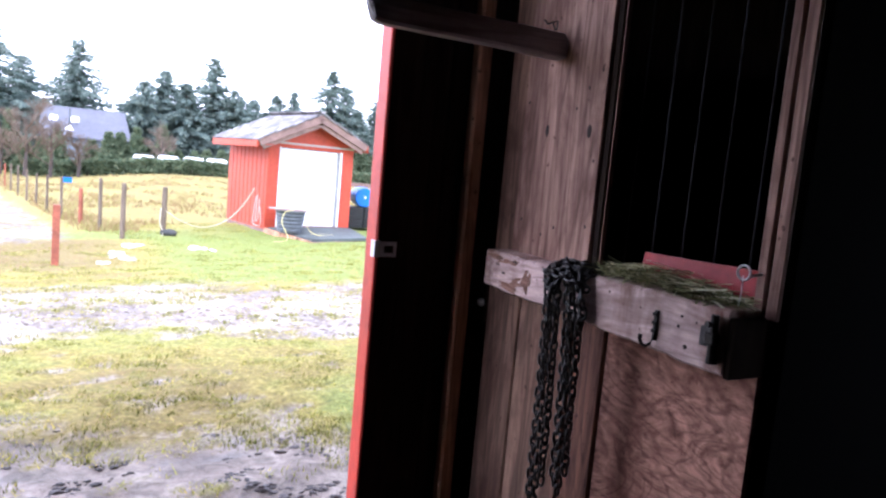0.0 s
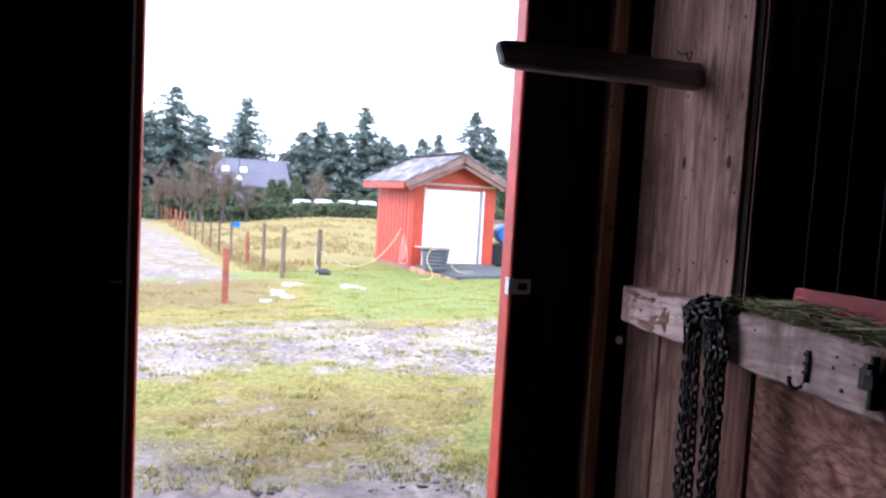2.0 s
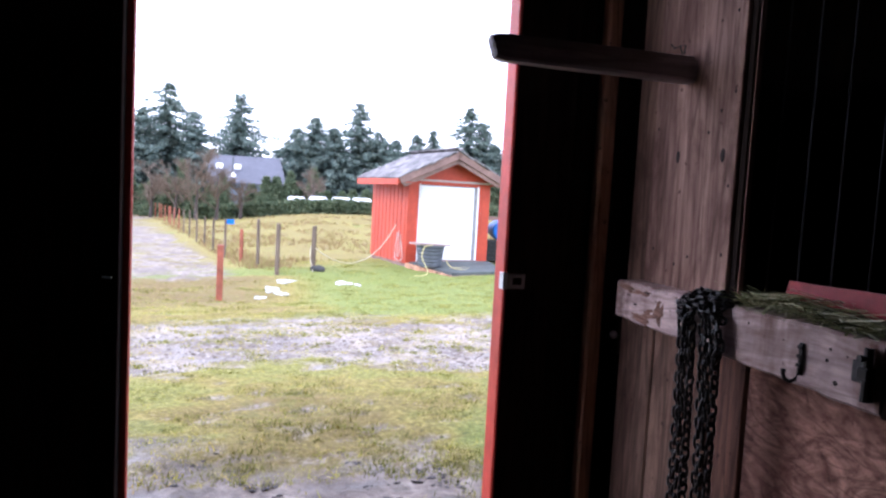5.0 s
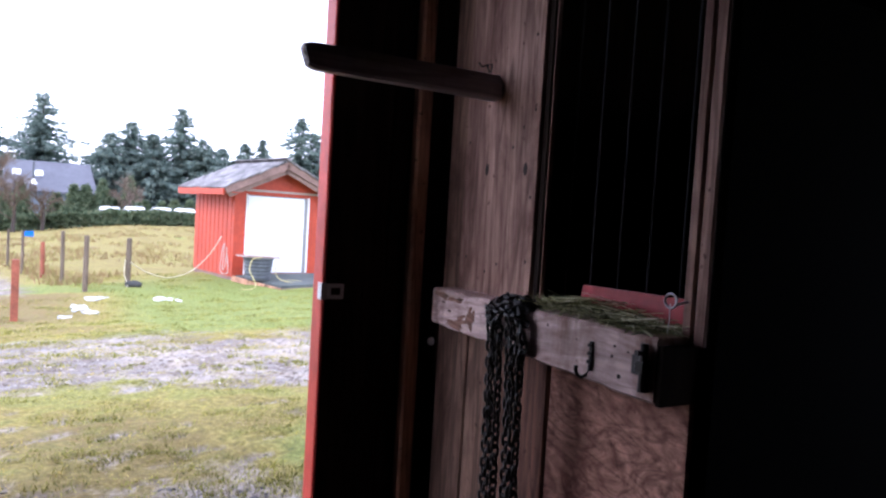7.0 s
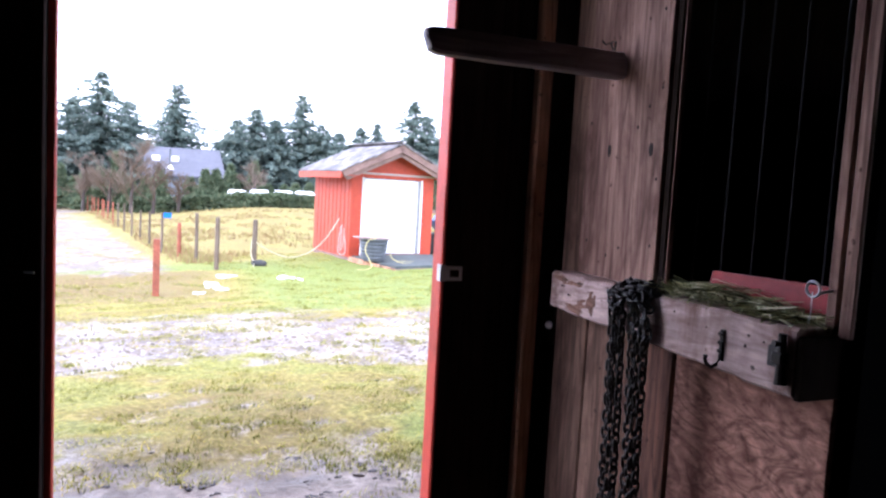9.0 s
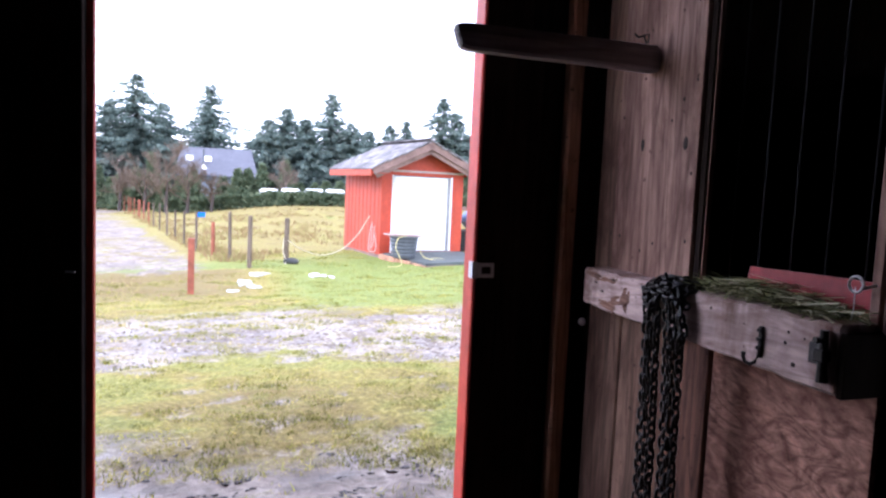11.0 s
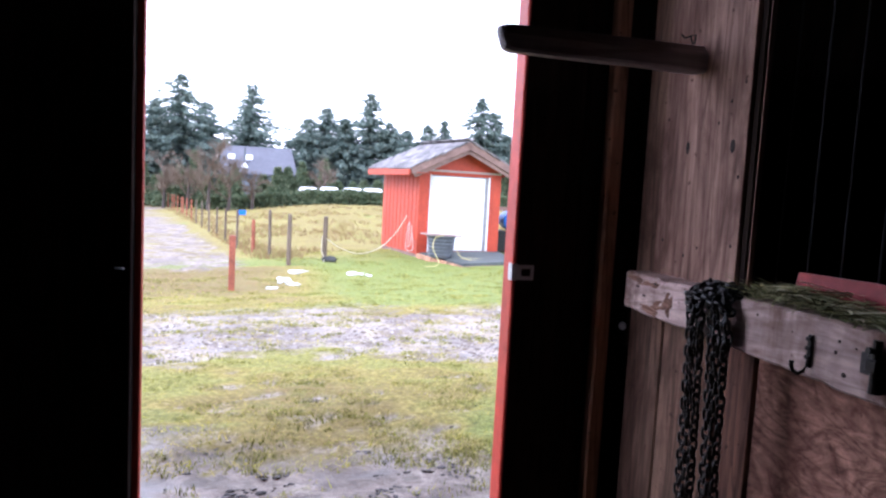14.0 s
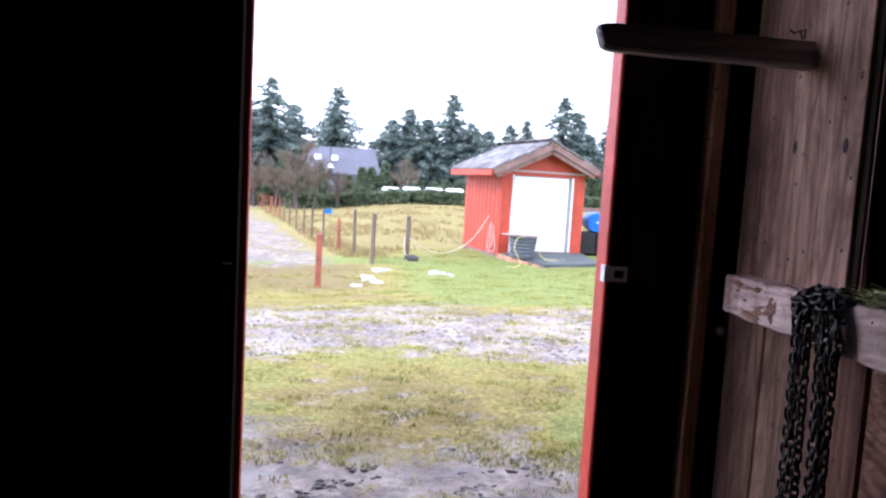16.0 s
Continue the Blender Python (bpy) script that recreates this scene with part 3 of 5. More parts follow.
def strand(points, seed, turn=0.0):
    rnd = random.Random(seed)
    pts = [Vector(p) for p in points]
    seg = [(q - p).length for p, q in zip(pts, pts[1:])]
    total, step, s, k = sum(seg), 0.0255, 0.0, 0
    while s < total:
        r, i = s, 0
        while i < len(seg) - 1 and r > seg[i]:
            r -= seg[i]
            i += 1
        p = pts[i].lerp(pts[i + 1], r / seg[i])
        d = (pts[i + 1] - pts[i]).normalized()
        rot = d.to_track_quat("Z", "Y").to_matrix().to_4x4()
        ob = new("link", LINK)
        ob.parent = chain
        ob.matrix_basis = Matrix.Translation(p) @ rot @ pose(0, 0, 0, rnd.uniform(-8, 8), rnd.uniform(-8, 8), turn + (90 if k % 2 else 0) + rnd.uniform(-18, 18))
        s += step
        k += 1


F = A - 0.020
T = 1.118      # top of the sill
for k, (y0, y1, end, turn, out_) in enumerate(((1.845, 1.833, 0.33, 40, 0.0), (1.822, 1.808, 0.36, 10, 0.006), (1.800, 1.782, 0.47, 75, 0.0),
                                               (1.752, 1.728, 0.50, 60, 0.002), (1.722, 1.703, 0.47, 25, 0.008), (1.690, 1.682, 0.54, 70, 0.0))):
    strand([(F + 0.10, y0 - 0.01, T + 0.010), (F + 0.03, y0 - 0.008, T + 0.012), (F - 0.004 - out_, y0, T - 0.016), (F - out_, (y0 + y1) / 2, T - 0.12), (F - out_, y1, 0.75), (F, y1 - 0.004, end)], k + 1, turn)
strand([(F + 0.07, 1.85, T + 0.014), (F + 0.025, 1.80, T + 0.022), (F + 0.025, 1.73, T + 0.020), (F + 0.05, 1.68, T + 0.014)], 7, 30)
strand([(F + 0.02, 1.845, T + 0.002), (F - 0.010, 1.80, T + 0.004), (F - 0.012, 1.735, T + 0.002), (F + 0.02, 1.68, T + 0.004)], 8, 15)
strand([(F - 0.010, 1.845, T - 0.02), (F - 0.024, 1.79, T - 0.012), (F - 0.022, 1.72, T - 0.018), (F - 0.004, 1.665, T - 0.04)], 9, 45)
strand([(F - 0.006, 1.70, T - 0.01), (F - 0.014, 1.675, T - 0.06), (F - 0.006, 1.665, T - 0.11), (F - 0.004, 1.69, T - 0.15), (F - 0.002, 1.70, T - 0.10)], 10, 5)
strand([(F - 0.012, 1.835, T - 0.05), (F - 0.020, 1.79, T - 0.06), (F - 0.012, 1.775, T - 0.02)], 11, 20)

# hay on the ledge
def stalks(count, seed):
    rnd = random.Random(seed)
    verts, faces = [], []
    for _ in range(count):
        y = rnd.uniform(1.255, 1.70) if rnd.random() < 0.85 else rnd.uniform(1.22, 1.80)
        heap = 0.042 * math.exp(-((y - 1.55) / 0.17) ** 2)
        x = rnd.uniform(A + 0.004, B + 0.07)
        z = 1.120 + rnd.random() * heap + 0.002
        a, tilt, ln, w = rnd.gauss(math.pi / 2, 0.6), rnd.gauss(0, 0.16), rnd.uniform(0.04, 0.16), rnd.uniform(0.0014, 0.0034)
        d = Vector((math.cos(a), math.sin(a), tilt)) * ln
        side = Vector((-math.sin(a), math.cos(a), rnd.uniform(-0.6, 0.6))).normalized() * w
        bend = Vector((rnd.gauss(0, 0.006), rnd.gauss(0, 0.006), rnd.uniform(0, 0.008)))
        p = Vector((x, y, z))
        i = len(verts)
        for q, ww in ((p - d / 2, 1), (p + bend, 1), (p + d / 2, 0.4)):
            q.z = max(q.z, 1.122)
            verts += [q - side * ww, q + side * ww]
        faces += [(i, i + 1, i + 3, i + 2), (i + 2, i + 3, i + 5, i + 4)]
    me = bpy.data.meshes.new("hay")
    me.from_pydata([tuple(v) for v in verts], [], faces)
    return me


def leaf_mat(name, stops, share=0.45):
    m = bpy.data.materials.new(name)
    m.use_nodes = True
    n, l = m.node_tree.nodes, m.node_tree.links
    n.remove(n["Principled BSDF"])
    g = n.new("ShaderNodeNewGeometry")
    col = ramp(n, l, g.outputs["Random Per Island"], stops)
    d, tr, mx = n.new("ShaderNodeBsdfDiffuse"), n.new("ShaderNodeBsdfTranslucent"), n.new("ShaderNodeMixShader")
    mx.inputs[0].default_value = share
    l.new(col, d.inputs["Color"])
    l.new(col, tr.inputs["Color"])
    l.new(d.outputs[0], mx.inputs[1])
    l.new(tr.outputs[0], mx.inputs[2])
    l.new(mx.outputs[0], n["Material Output"].inputs["Surface"])
    return m


def island_mat(name, stops, rough=0.8, trans=0.0):
    m, n, l, b = nodes_of(name, rough, 0, 0.25)
    g = n.new("ShaderNodeNewGeometry")
    l.new(ramp(n, l, g.outputs["Random Per Island"], stops), b.inputs["Base Color"])
    return m


hay_me = stalks(680, 3)
hay_me.materials.append(island_mat("hay", [(0, (0.07, 0.075, 0.03)), (0.45, (0.24, 0.24, 0.10)), (0.75, (0.52, 0.48, 0.26)), (1, (0.90, 0.86, 0.62))]))
tagged(new("hay", hay_me), "loose green-gold hay strewn along the feed sill", "hay", kind="stuff")

# strike plate and keeper
def strike_plate():
    bm = bmesh.new()
    for lo, hi in (((1.234, 1.050), (1.298, 1.064)), ((1.234, 1.090), (1.298, 1.104)), ((1.234, 1.064), (1.250, 1.090)), ((1.286, 1.064), (1.298, 1.090))):
        slab((lo[0], FY - 0.004, lo[1]), (hi[0], FY + 0.001, hi[1]), 0.0015, bm)
    slab((JX - 0.016, FY - 0.006, 1.048), (1.2325, FY + 0.03, 1.108), 0.001, bm)
    return bm


tagged(part("strike_plate", strike_plate(), plain("zinc_coating", (0.72, 0.72, 0.74), 0.45, var=0.15, scale=50)), "galvanised strike plate with a slot on the door edge", "strike plate")
tagged(part("keeper_screw", tube([(LX - 0.045, FY - 0.006, 1.068), (LX - 0.018, FY - 0.012, 1.067)], 0.0035, 8), M_STEEL), "small steel screw in the dark wall board", "screw")

# ---- east side: wet slab, rails, shelter ----
M_SLAB = plain("wet_concrete", (0.30, 0.29, 0.29), 0.16, var=0.5, scale=5, bumps=0.05)
M_RAILWOOD = wood("brown_fence_rail", (0.11, 0.055, 0.045), (0.24, 0.13, 0.105), "y", 16)
structure(part("pavement_slab", slab((EX + 0.06, -4, -0.1), (6.42, 2.9, 0.035), 0.006), M_SLAB), "wet concrete slab outside the east opening", "pavement")
curb = tagged(part("kerb_timber", slab((6.42, -3, 0.0), (6.60, 3.2, 0.17), 0.012), M_RAILWOOD), "weathered timber kerb along the wet slab", "kerb")
tagged(part("loose_timber", slab((6.9, 0.4, 0.03), (7.02, 2.15, 0.14), 0.01), wood("grey_loose_timber", (0.16, 0.14, 0.13), (0.34, 0.30, 0.28), "y", 16)), "grey timber lying on the grass", "timber")
rails = tagged(empty("rail_fence"), "brown two-rail board fence", "fence")
for z0, z1 in ((0.44, 0.54), (0.985, 1.075)):
    part("rail", slab((6.48, -3, z0), (6.52, 3.2, z1), 0.006), M_RAILWOOD, rails)
for y in (-2.2, 0.2, 2.9):
    part("post", slab((6.53, y - 0.05, 0.0), (6.63, y + 0.05, 1.25), 0.01), M_RAILWOOD, rails)


def shelter():
    gx, gz = 29.5, land(30, 8)
    s = tagged(empty("open_shelter", (gx, 3.0, gz)), "open-fronted dark timber shelter with a red roof edge", "shelter")
    for k in range(7):
        part("log", tube([(3.4, 0, 0.15 + 0.27 * k), (3.4, 9, 0.15 + 0.27 * k)], 0.135, 8), M_TRIM, s)
    part("side_wall", slab((0, 8.9, 0), (3.5, 9.0, 2.0), 0.01), M_SHADED, s)
    part("side_wall", slab((0, 0, 0), (3.5, 0.1, 2.0), 0.01), M_SHADED, s)
    rf = part("roof", slab((-2.2, -0.3, -0.04), (2.2, 9.3, 0.04), 0.01), M_TRIM, s)
    rf.matrix_basis = pose(1.7, 0, 2.15, 0, -6, 0)
    part("fascia", slab((-0.52, -0.3, 1.66), (-0.46, 9.3, 2.02), 0.01), plain("pink_red_fascia", (0.62, 0.06, 0.09), 0.5), s, "bright red fascia board")
    for y in (3.0, 6.0):
        part("post", slab((-0.1, y, 0), (0.02, y + 0.12, 2.0), 0.01), M_TRIM, s)
    return s


shelter()


def tractor():
    t = tagged(empty("tractor", (31.0, 8.75, land(31, 8.7))), "small red tractor parked inside the shelter", "tractor")
    M_TY = plain("black_tyre", (0.02, 0.02, 0.02), 0.8)
    for y in (-0.5, 0.5):
        w = part("wheel", lathe([(0.2, -0.12), (0.48, -0.13), (0.55, -0.08), (0.55, 0.08), (0.48, 0.13), (0.2, 0.12)], 20), M_TY, t)
        w.matrix_basis = pose(0, y, 0.55, 90, 0, 0)
        w = part("wheel", lathe([(0.12, -0.08), (0.28, -0.09), (0.32, -0.05), (0.32, 0.05), (0.28, 0.09), (0.12, 0.08)], 20), M_TY, t)
        w.matrix_basis = pose(1.5, y, 0.32, 90, 0, 0)
    part("body", slab((-0.2, -0.3, 0.5), (1.8, 0.3, 1.1), 0.06), M_RED, t)
    part("seat", slab((-0.1, -0.22, 1.1), (0.35, 0.22, 1.35), 0.05), M_TY, t)
    bm = tube([(-0.3, -0.4, 0.7), (-0.3, -0.4, 1.75), (-0.3, 0.4, 1.75), (-0.3, 0.4, 0.7)], 0.035, 8)
    part("roll_bar", bm, M_STEEL, t)
    bm = bmesh.new()
    tri = [bm.verts.new((-0.36, 0.22 * c, 1.2 + 0.26 * d)) for c, d in ((-1, 0), (1, 0), (0, 1))] + [bm.verts.new((-0.345, 0.22 * c, 1.2 + 0.26 * d)) for c, d in ((-1, 0), (1, 0), (0, 1))]
    for f in ((0, 1, 2), (5, 4, 3), (0, 3, 4, 1), (1, 4, 5, 2), (2, 5, 3, 0)):
        bm.faces.new([tri[k] for k in f])
    part("warning_triangle", bm, plain("orange_reflector", (0.95, 0.16, 0.03), 0.4, var=0.05), t, "orange slow-vehicle triangle")


tractor()
bin_ = tagged(empty("bin", (16.3, 5.05, land(16.3, 5.05))), "pale grey plastic bin standing on the grass", "bin")
M_BIN = plain("grey_bin_plastic", (0.42, 0.45, 0.50), 0.5, var=0.1)
part("body", lathe([(0.17, 0), (0.19, 0.02), (0.23, 0.62), (0.245, 0.64), (0.245, 0.67), (0.22, 0.67)], 20), M_BIN, bin_)
part("rim", lathe([(0.24, 0.64), (0.26, 0.65), (0.26, 0.68), (0.22, 0.69)], 20), M_BIN, bin_)
tagged(part("fence_post", tube([(16.4, 5.42, land(16, 5) - 0.1), (16.4, 5.42, land(16, 5) + 1.1)], 0.05, 10), M_TRIM), "weathered round wooden fence post", "fence post")

# ---- shed ----
def build_shed():
    W, L, H = 2.55, 2.65, 2.27
    s = tagged(empty("shed", (4.85, 18.6, 0.36 + fall(4.85, 18.6)), 10.0), "small orange-red board shed with a white door and shake roof", "shed")
    # plinth and side walls of upright boards
    part("plinth", slab((0.01, 0.02, -0.5), (W - 0.01, L, 0.0), 0), M_TRIM, s)
    n = 19
    for k in range(n):
        y0, y1 = L * k / n, L * (k + 1) / n
        part("plank", slab((-0.012 if k % 2 else 0.0, y0 + 0.006, -0.05), (0.04, y1 - 0.006, H), 0.006), M_SHED, s)
        part("plank", slab((W - 0.04, y0 + 0.004, -0.05), (W + 0.0, y1 - 0.004, H), 0.006), M_SHED, s)
    part("lining", slab((0.041, 0.05, 0), (0.06, L, H), 0), M_SHED, s)
    part("back_wall", slab((0.0, L - 0.03, 0), (W, L + 0.03, H), 0), M_SHED, s)
    part("front_panel", slab((-0.01, -0.02, -0.02), (0.31, 0.03, H), 0.006), M_SHED, s)
    part("front_panel", slab((2.20, -0.02, 0.0), (W + 0.01, 0.03, H), 0.006), M_SHED, s)
    part("front_panel", slab((0.31, -0.015, 2.14), (2.20, 0.03, H), 0.006), M_SHED, s)
    # gable with a lintel strip
    apex = 3.08
    bm = bmesh.new()
    tri = [bm.verts.new((x, y, z)) for y in (-0.022, 0.03) for x, z in ((-0.01, H), (W + 0.01, H), (W / 2, apex - 0.06))]
    for f in ((0, 1, 2), (5, 4, 3), (0, 3, 4, 1), (1, 4, 5, 2), (2, 5, 3, 0)):
        bm.faces.new([tri[k] for k in f])
    bmesh.ops.recalc_face_normals(bm, faces=bm.faces)
    part("gable", bm, M_SHED, s)
    part("lintel", slab((0.0, -0.06, H - 0.04), (W, -0.023, H + 0.015), 0.006), plain("pale_lintel", (0.5, 0.42, 0.38), 0.7), s)
    # roll-up door in its white frame
    part("door_seal", slab((0.356, -0.004, 0.03), (2.066, 0.0, 2.14), 0), M_TUB, s)
    door = part("door", slab((0.375, -0.008, 0.06), (2.05, 0.03, 2.115), 0.004), M_WHITE, s, "white sheet-metal door")
    for z in (0.55, 1.06, 1.58):
        part("rib", slab((0.385, -0.013, z), (2.04, -0.007, z + 0.012), 0.002), M_WHITE, door)
    part("door_frame", slab((0.315, -0.035, 0.0), (0.355, 0.0, 2.15), 0.004), M_WHITE, s)
    part("door_frame", slab((2.15, -0.035, 0.0), (2.195, 0.0, 2.15), 0.004), M_WHITE, s)
    part("door_track", slab((2.065, -0.02, 0.02), (2.145, 0.02, 2.13), 0.004), plain("grey_door_seal", (0.28, 0.27, 0.27), 0.6), s)
    part("door_sill", slab((0.33, -0.05, 0.0), (2.2, 0.03, 0.055), 0.004), M_TRIM, s)
    # roof: two slopes of split shakes, barge boards and fascia
    y0, y1 = -0.42, L + 0.08
    rnd = random.Random(5)
    shake = []
    for w in (0.21, 0.26, 0.31):
        bm = slab((-0.17, -w / 2 + 0.006, -0.018), (0.17, w / 2 - 0.006, 0.018), 0.004)
        me = bpy.data.meshes.new("shake")
        bm.to_mesh(me)
        bm.free()
        me.materials.append(M_SHINGLE)
        shake.append((w, me))
    for sgn, eave in ((-1, 0.48), (1, 0.22)):
        half = W / 2 + eave
        rise = 0.455 * half
        slope, tilt = math.hypot(half, rise), math.atan2(rise, half)
        frame_m = Matrix.Translation((W / 2, 0, apex)) @ Euler((0, sgn * tilt, 0)).to_matrix().to_4x4()
        deck = part("roof_deck", slab((0 if sgn > 0 else -slope, y0 + 0.03, -0.06), (slope if sgn > 0 else 0, y1, -0.02), 0), M_TRIM, s)
        deck.matrix_basis = frame_m
        courses = 8
        for c in range(courses):
            u = sgn * (slope + 0.03 - 0.16 - c * (slope - 0.14) / (courses - 1))
            y = y0 - rnd.uniform(0, 0.1)
            while y < y1:
                w, me = rnd.choice(shake)
                ob = new("shake", me)
                ob.parent = s
                ob.matrix_basis = frame_m @ Matrix.Translation((u + rnd.uniform(-0.012, 0.012), min(y + w / 2, y1 - w / 2 + 0.04), 0.012 + rnd.uniform(0, 0.006))) @ Euler((rnd.uniform(-0.02, 0.02), sgn * 0.10, rnd.uniform(-0.02, 0.02))).to_matrix().to_4x4()
                y += w
        barge = part("barge_board", slab((0 if sgn > 0 else -slope, y0 - 0.03, -0.19), (slope if sgn > 0 else 0, y0 + 0.02, -0.005), 0.006), M_TRIM, s)
        barge.matrix_basis = frame_m
        barge = part("barge_board", slab((0 if sgn > 0 else -slope + 0.05, y0 + 0.022, -0.30), (slope - 0.05 if sgn > 0 else 0, y0 + 0.05, -0.10), 0.006), M_TRIM, s)
        barge.matrix_basis = frame_m
        x = W / 2 + sgn * (half + 0.005)
        part("fascia", slab((x - 0.02, y0, apex - rise - 0.20), (x + 0.02, y1, apex - rise - 0.015), 0.005), M_SHED, s)
        part("soffit", slab((min(x, W / 2 + sgn * W / 2), y0, apex - rise - 0.13), (max(x, W / 2 + sgn * W / 2), y1, apex - rise - 0.11), 0), M_SHED, s)
    return s


shed = build_shed()


def ramp_mesh():
    bm = bmesh.new()
    top = [(4.95, 18.55, 0.36), (7.40, 19.0, 0.38), (7.35, 17.45, 0.19), (5.75, 17.15, 0.155)]
    top = [(x, y, z + fall(x, y)) for x, y, z in top]
    a = [bm.verts.new(p) for p in top]
    c = [bm.verts.new((x, y, z - 0.07)) for x, y, z in top]
    bm.faces.new(a)
    bm.faces.new(c[::-1])
    for k in range(4):
        bm.faces.new((a[k], c[k], c[(k + 1) % 4], a[(k + 1) % 4]))
    bmesh.ops.recalc_face_normals(bm, faces=bm.faces)
    return bm


mat_ = tagged(empty("entry_deck"), "grey-green rubber matted deck before the shed door", "deck")
part("mat", ramp_mesh(), plain("rubber_matting", (0.10, 0.115, 0.11), 0.7, var=0.35, scale=8), mat_)
edge = part("edge_plank", slab((-0.85, -0.03, -0.16), (0.85, 0.03, 0.02), 0.008), M_BATTEN, mat_, "rust-brown edge plank")
edge.matrix_basis = pose(5.28, 17.78, 0.20 + fall(5.28, 17.78), 0, 5.5, -60)
edge = part("edge_plank", slab((-0.8, -0.03, -0.12), (0.8, 0.03, 0.0), 0.008), M_TRIM, mat_)
edge.matrix_basis = pose(6.52, 17.32, 0.11 + fall(6.52, 17.32), 0, -2.5, 14)


def tub():
    t = tagged(empty("tub", (5.36, 17.95, 0.27 + fall(5.36, 17.95))), "grey ribbed stock tub with a board lid", "tub")
    prof = [(0.28, 0.0), (0.30, 0.01)]
    for k in range(5):
        z = 0.05 + 0.095 * k
        prof += [(0.305 + 0.012 * k, z), (0.325 + 0.012 * k, z + 0.015), (0.325 + 0.012 * k, z + 0.05), (0.307 + 0.012 * k, z + 0.065)]
    prof += [(0.375, 0.53), (0.395, 0.54), (0.395, 0.575), (0.36, 0.575)]
    ob = part("body", lathe(prof, 28), M_TUB, t)
    lid = part("lid", slab((-0.47, -0.36, 0.578), (0.43, 0.36, 0.615), 0.005), wood("pale_lid_board", (0.42, 0.30, 0.27), (0.7, 0.55, 0.5), "x", 12), t, "weathered board lid")
    lid.matrix_basis = pose(0, 0, 0, -1.5, 1.5, 8)


tub()


def line(name, points, r, mat, label, cat, smooth=6):
    """A rope or hose through a few points, smoothed."""
    p = [Vector((x, y, z + fall(x, y))) for x, y, z in points]
    out_ = []
    for i in range(len(p) - 1):
        a, b0, c, d = p[max(0, i - 1)], p[i], p[i + 1], p[min(len(p) - 1, i + 2)]
        for k in range(smooth):
            t = k / smooth
            out_.append(0.5 * ((2 * b0) + (c - a) * t + (2 * a - 5 * b0 + 4 * c - d) * t * t + (3 * b0 - a - 3 * c + d) * t ** 3))
    out_.append(p[-1])
    return tagged(part(name, tube(out_, r, 6), mat), label, cat)


M_ROPE = plain("pale_rope", (0.62, 0.56, 0.42), 0.8, var=0.2, scale=60)
M_HOSE = plain("yellow_hose", (0.60, 0.52, 0.22), 0.5, var=0.15)
M_GREYHOSE = plain("grey_hose", (0.45, 0.42, 0.38), 0.6, var=0.15)
line("rope", [(2.33, 17.93, 0.72), (2.7, 18.1, 0.48), (3.25, 18.4, 0.32), (3.85, 18.8, 0.45), (4.35, 19.1, 0.85), (4.70, 19.25, 1.37)], 0.011, M_ROPE, "pale rope slung from the fence post to the shed", "rope")
line("rope", [(2.22, 17.92, 0.78), (2.20, 17.88, 0.45), (2.27, 17.8, 0.2), (2.15, 17.4, 0.07), (2.02, 16.9, 0.05)], 0.011, M_ROPE, "pale rope hanging from the fence post to the grass", "rope")
line("hose", [(4.72, 18.95, 1.20), (4.70, 18.95, 0.7), (4.68, 18.9, 0.50), (4.72, 18.8, 0.6), (4.74, 18.78, 1.1)], 0.011, M_GREYHOSE, "grey hose hung in a loop on the shed wall", "hose")
line("hose", [(4.72, 19.1, 1.15), (4.66, 19.05, 0.7), (4.64, 18.9, 0.42), (4.75, 18.6, 0.44), (4.72, 18.65, 0.9)], 0.011, M_GREYHOSE, "grey hose hung in a loop on the shed wall", "hose")
line("hose", [(5.33, 17.58, 0.86), (5.10, 17.55, 0.80), (5.02, 17.5, 0.55), (5.10, 17.45, 0.35), (5.16, 17.35, 0.16), (5.0, 17.2, 0.08), (4.75, 17.2, 0.08)], 0.011, M_HOSE, "yellow hose hanging out of the tub", "hose")
line("hose", [(5.80, 17.9, 0.62), (5.78, 17.7, 0.38), (5.95, 17.62, 0.25), (6.25, 17.6, 0.21), (6.45, 17.75, 0.23), (6.2, 17.85, 0.25), (5.9, 17.8, 0.24)], 0.011, M_HOSE, "yellow hose coiled on the shed deck", "hose")

# barrel and dark crates beside the shed
brl = tagged(empty("barrel", (8.10, 20.0, 1.28 + fall(8.1, 20))), "bright blue plastic barrel lying on dark crates", "barrel")
ob = part("body", lathe([(0.26, -0.45), (0.285, -0.43), (0.29, -0.2), (0.30, -0.18), (0.30, 0.18), (0.29, 0.2), (0.285, 0.43), (0.26, 0.45)], 28), M_BLUE, brl)
ob.matrix_basis = pose(0, 0, 0, 90, 0, -10)
ob = part("bung", lathe([(0.03, 0), (0.03, 0.03), (0.01, 0.035)], 12), M_WHITE, brl)
ob.matrix_basis = pose(-0.06, -0.45, 0.0, 90, 0, 0)
M_CRATE = plain("black_crate", (0.02, 0.02, 0.021), 0.6, var=0.4)
for k, (cx, cz) in enumerate(((7.75, 0.66), (8.35, 0.66))):
    c = tagged(empty("crate", (cx, 20.0, 0.36 + fall(8.1, 20))), "black slatted crate beside the shed", "crate", "crates beside the shed")
    for j in range(5):
        part("slat", slab((-0.28, -0.42, 0.02 + 0.125 * j), (0.28, -0.39, 0.11 + 0.125 * j), 0.004), M_CRATE, c)
    part("box", slab((-0.27, -0.385, 0.0), (0.27, 0.40, 0.62), 0.01), M_CRATE, c)

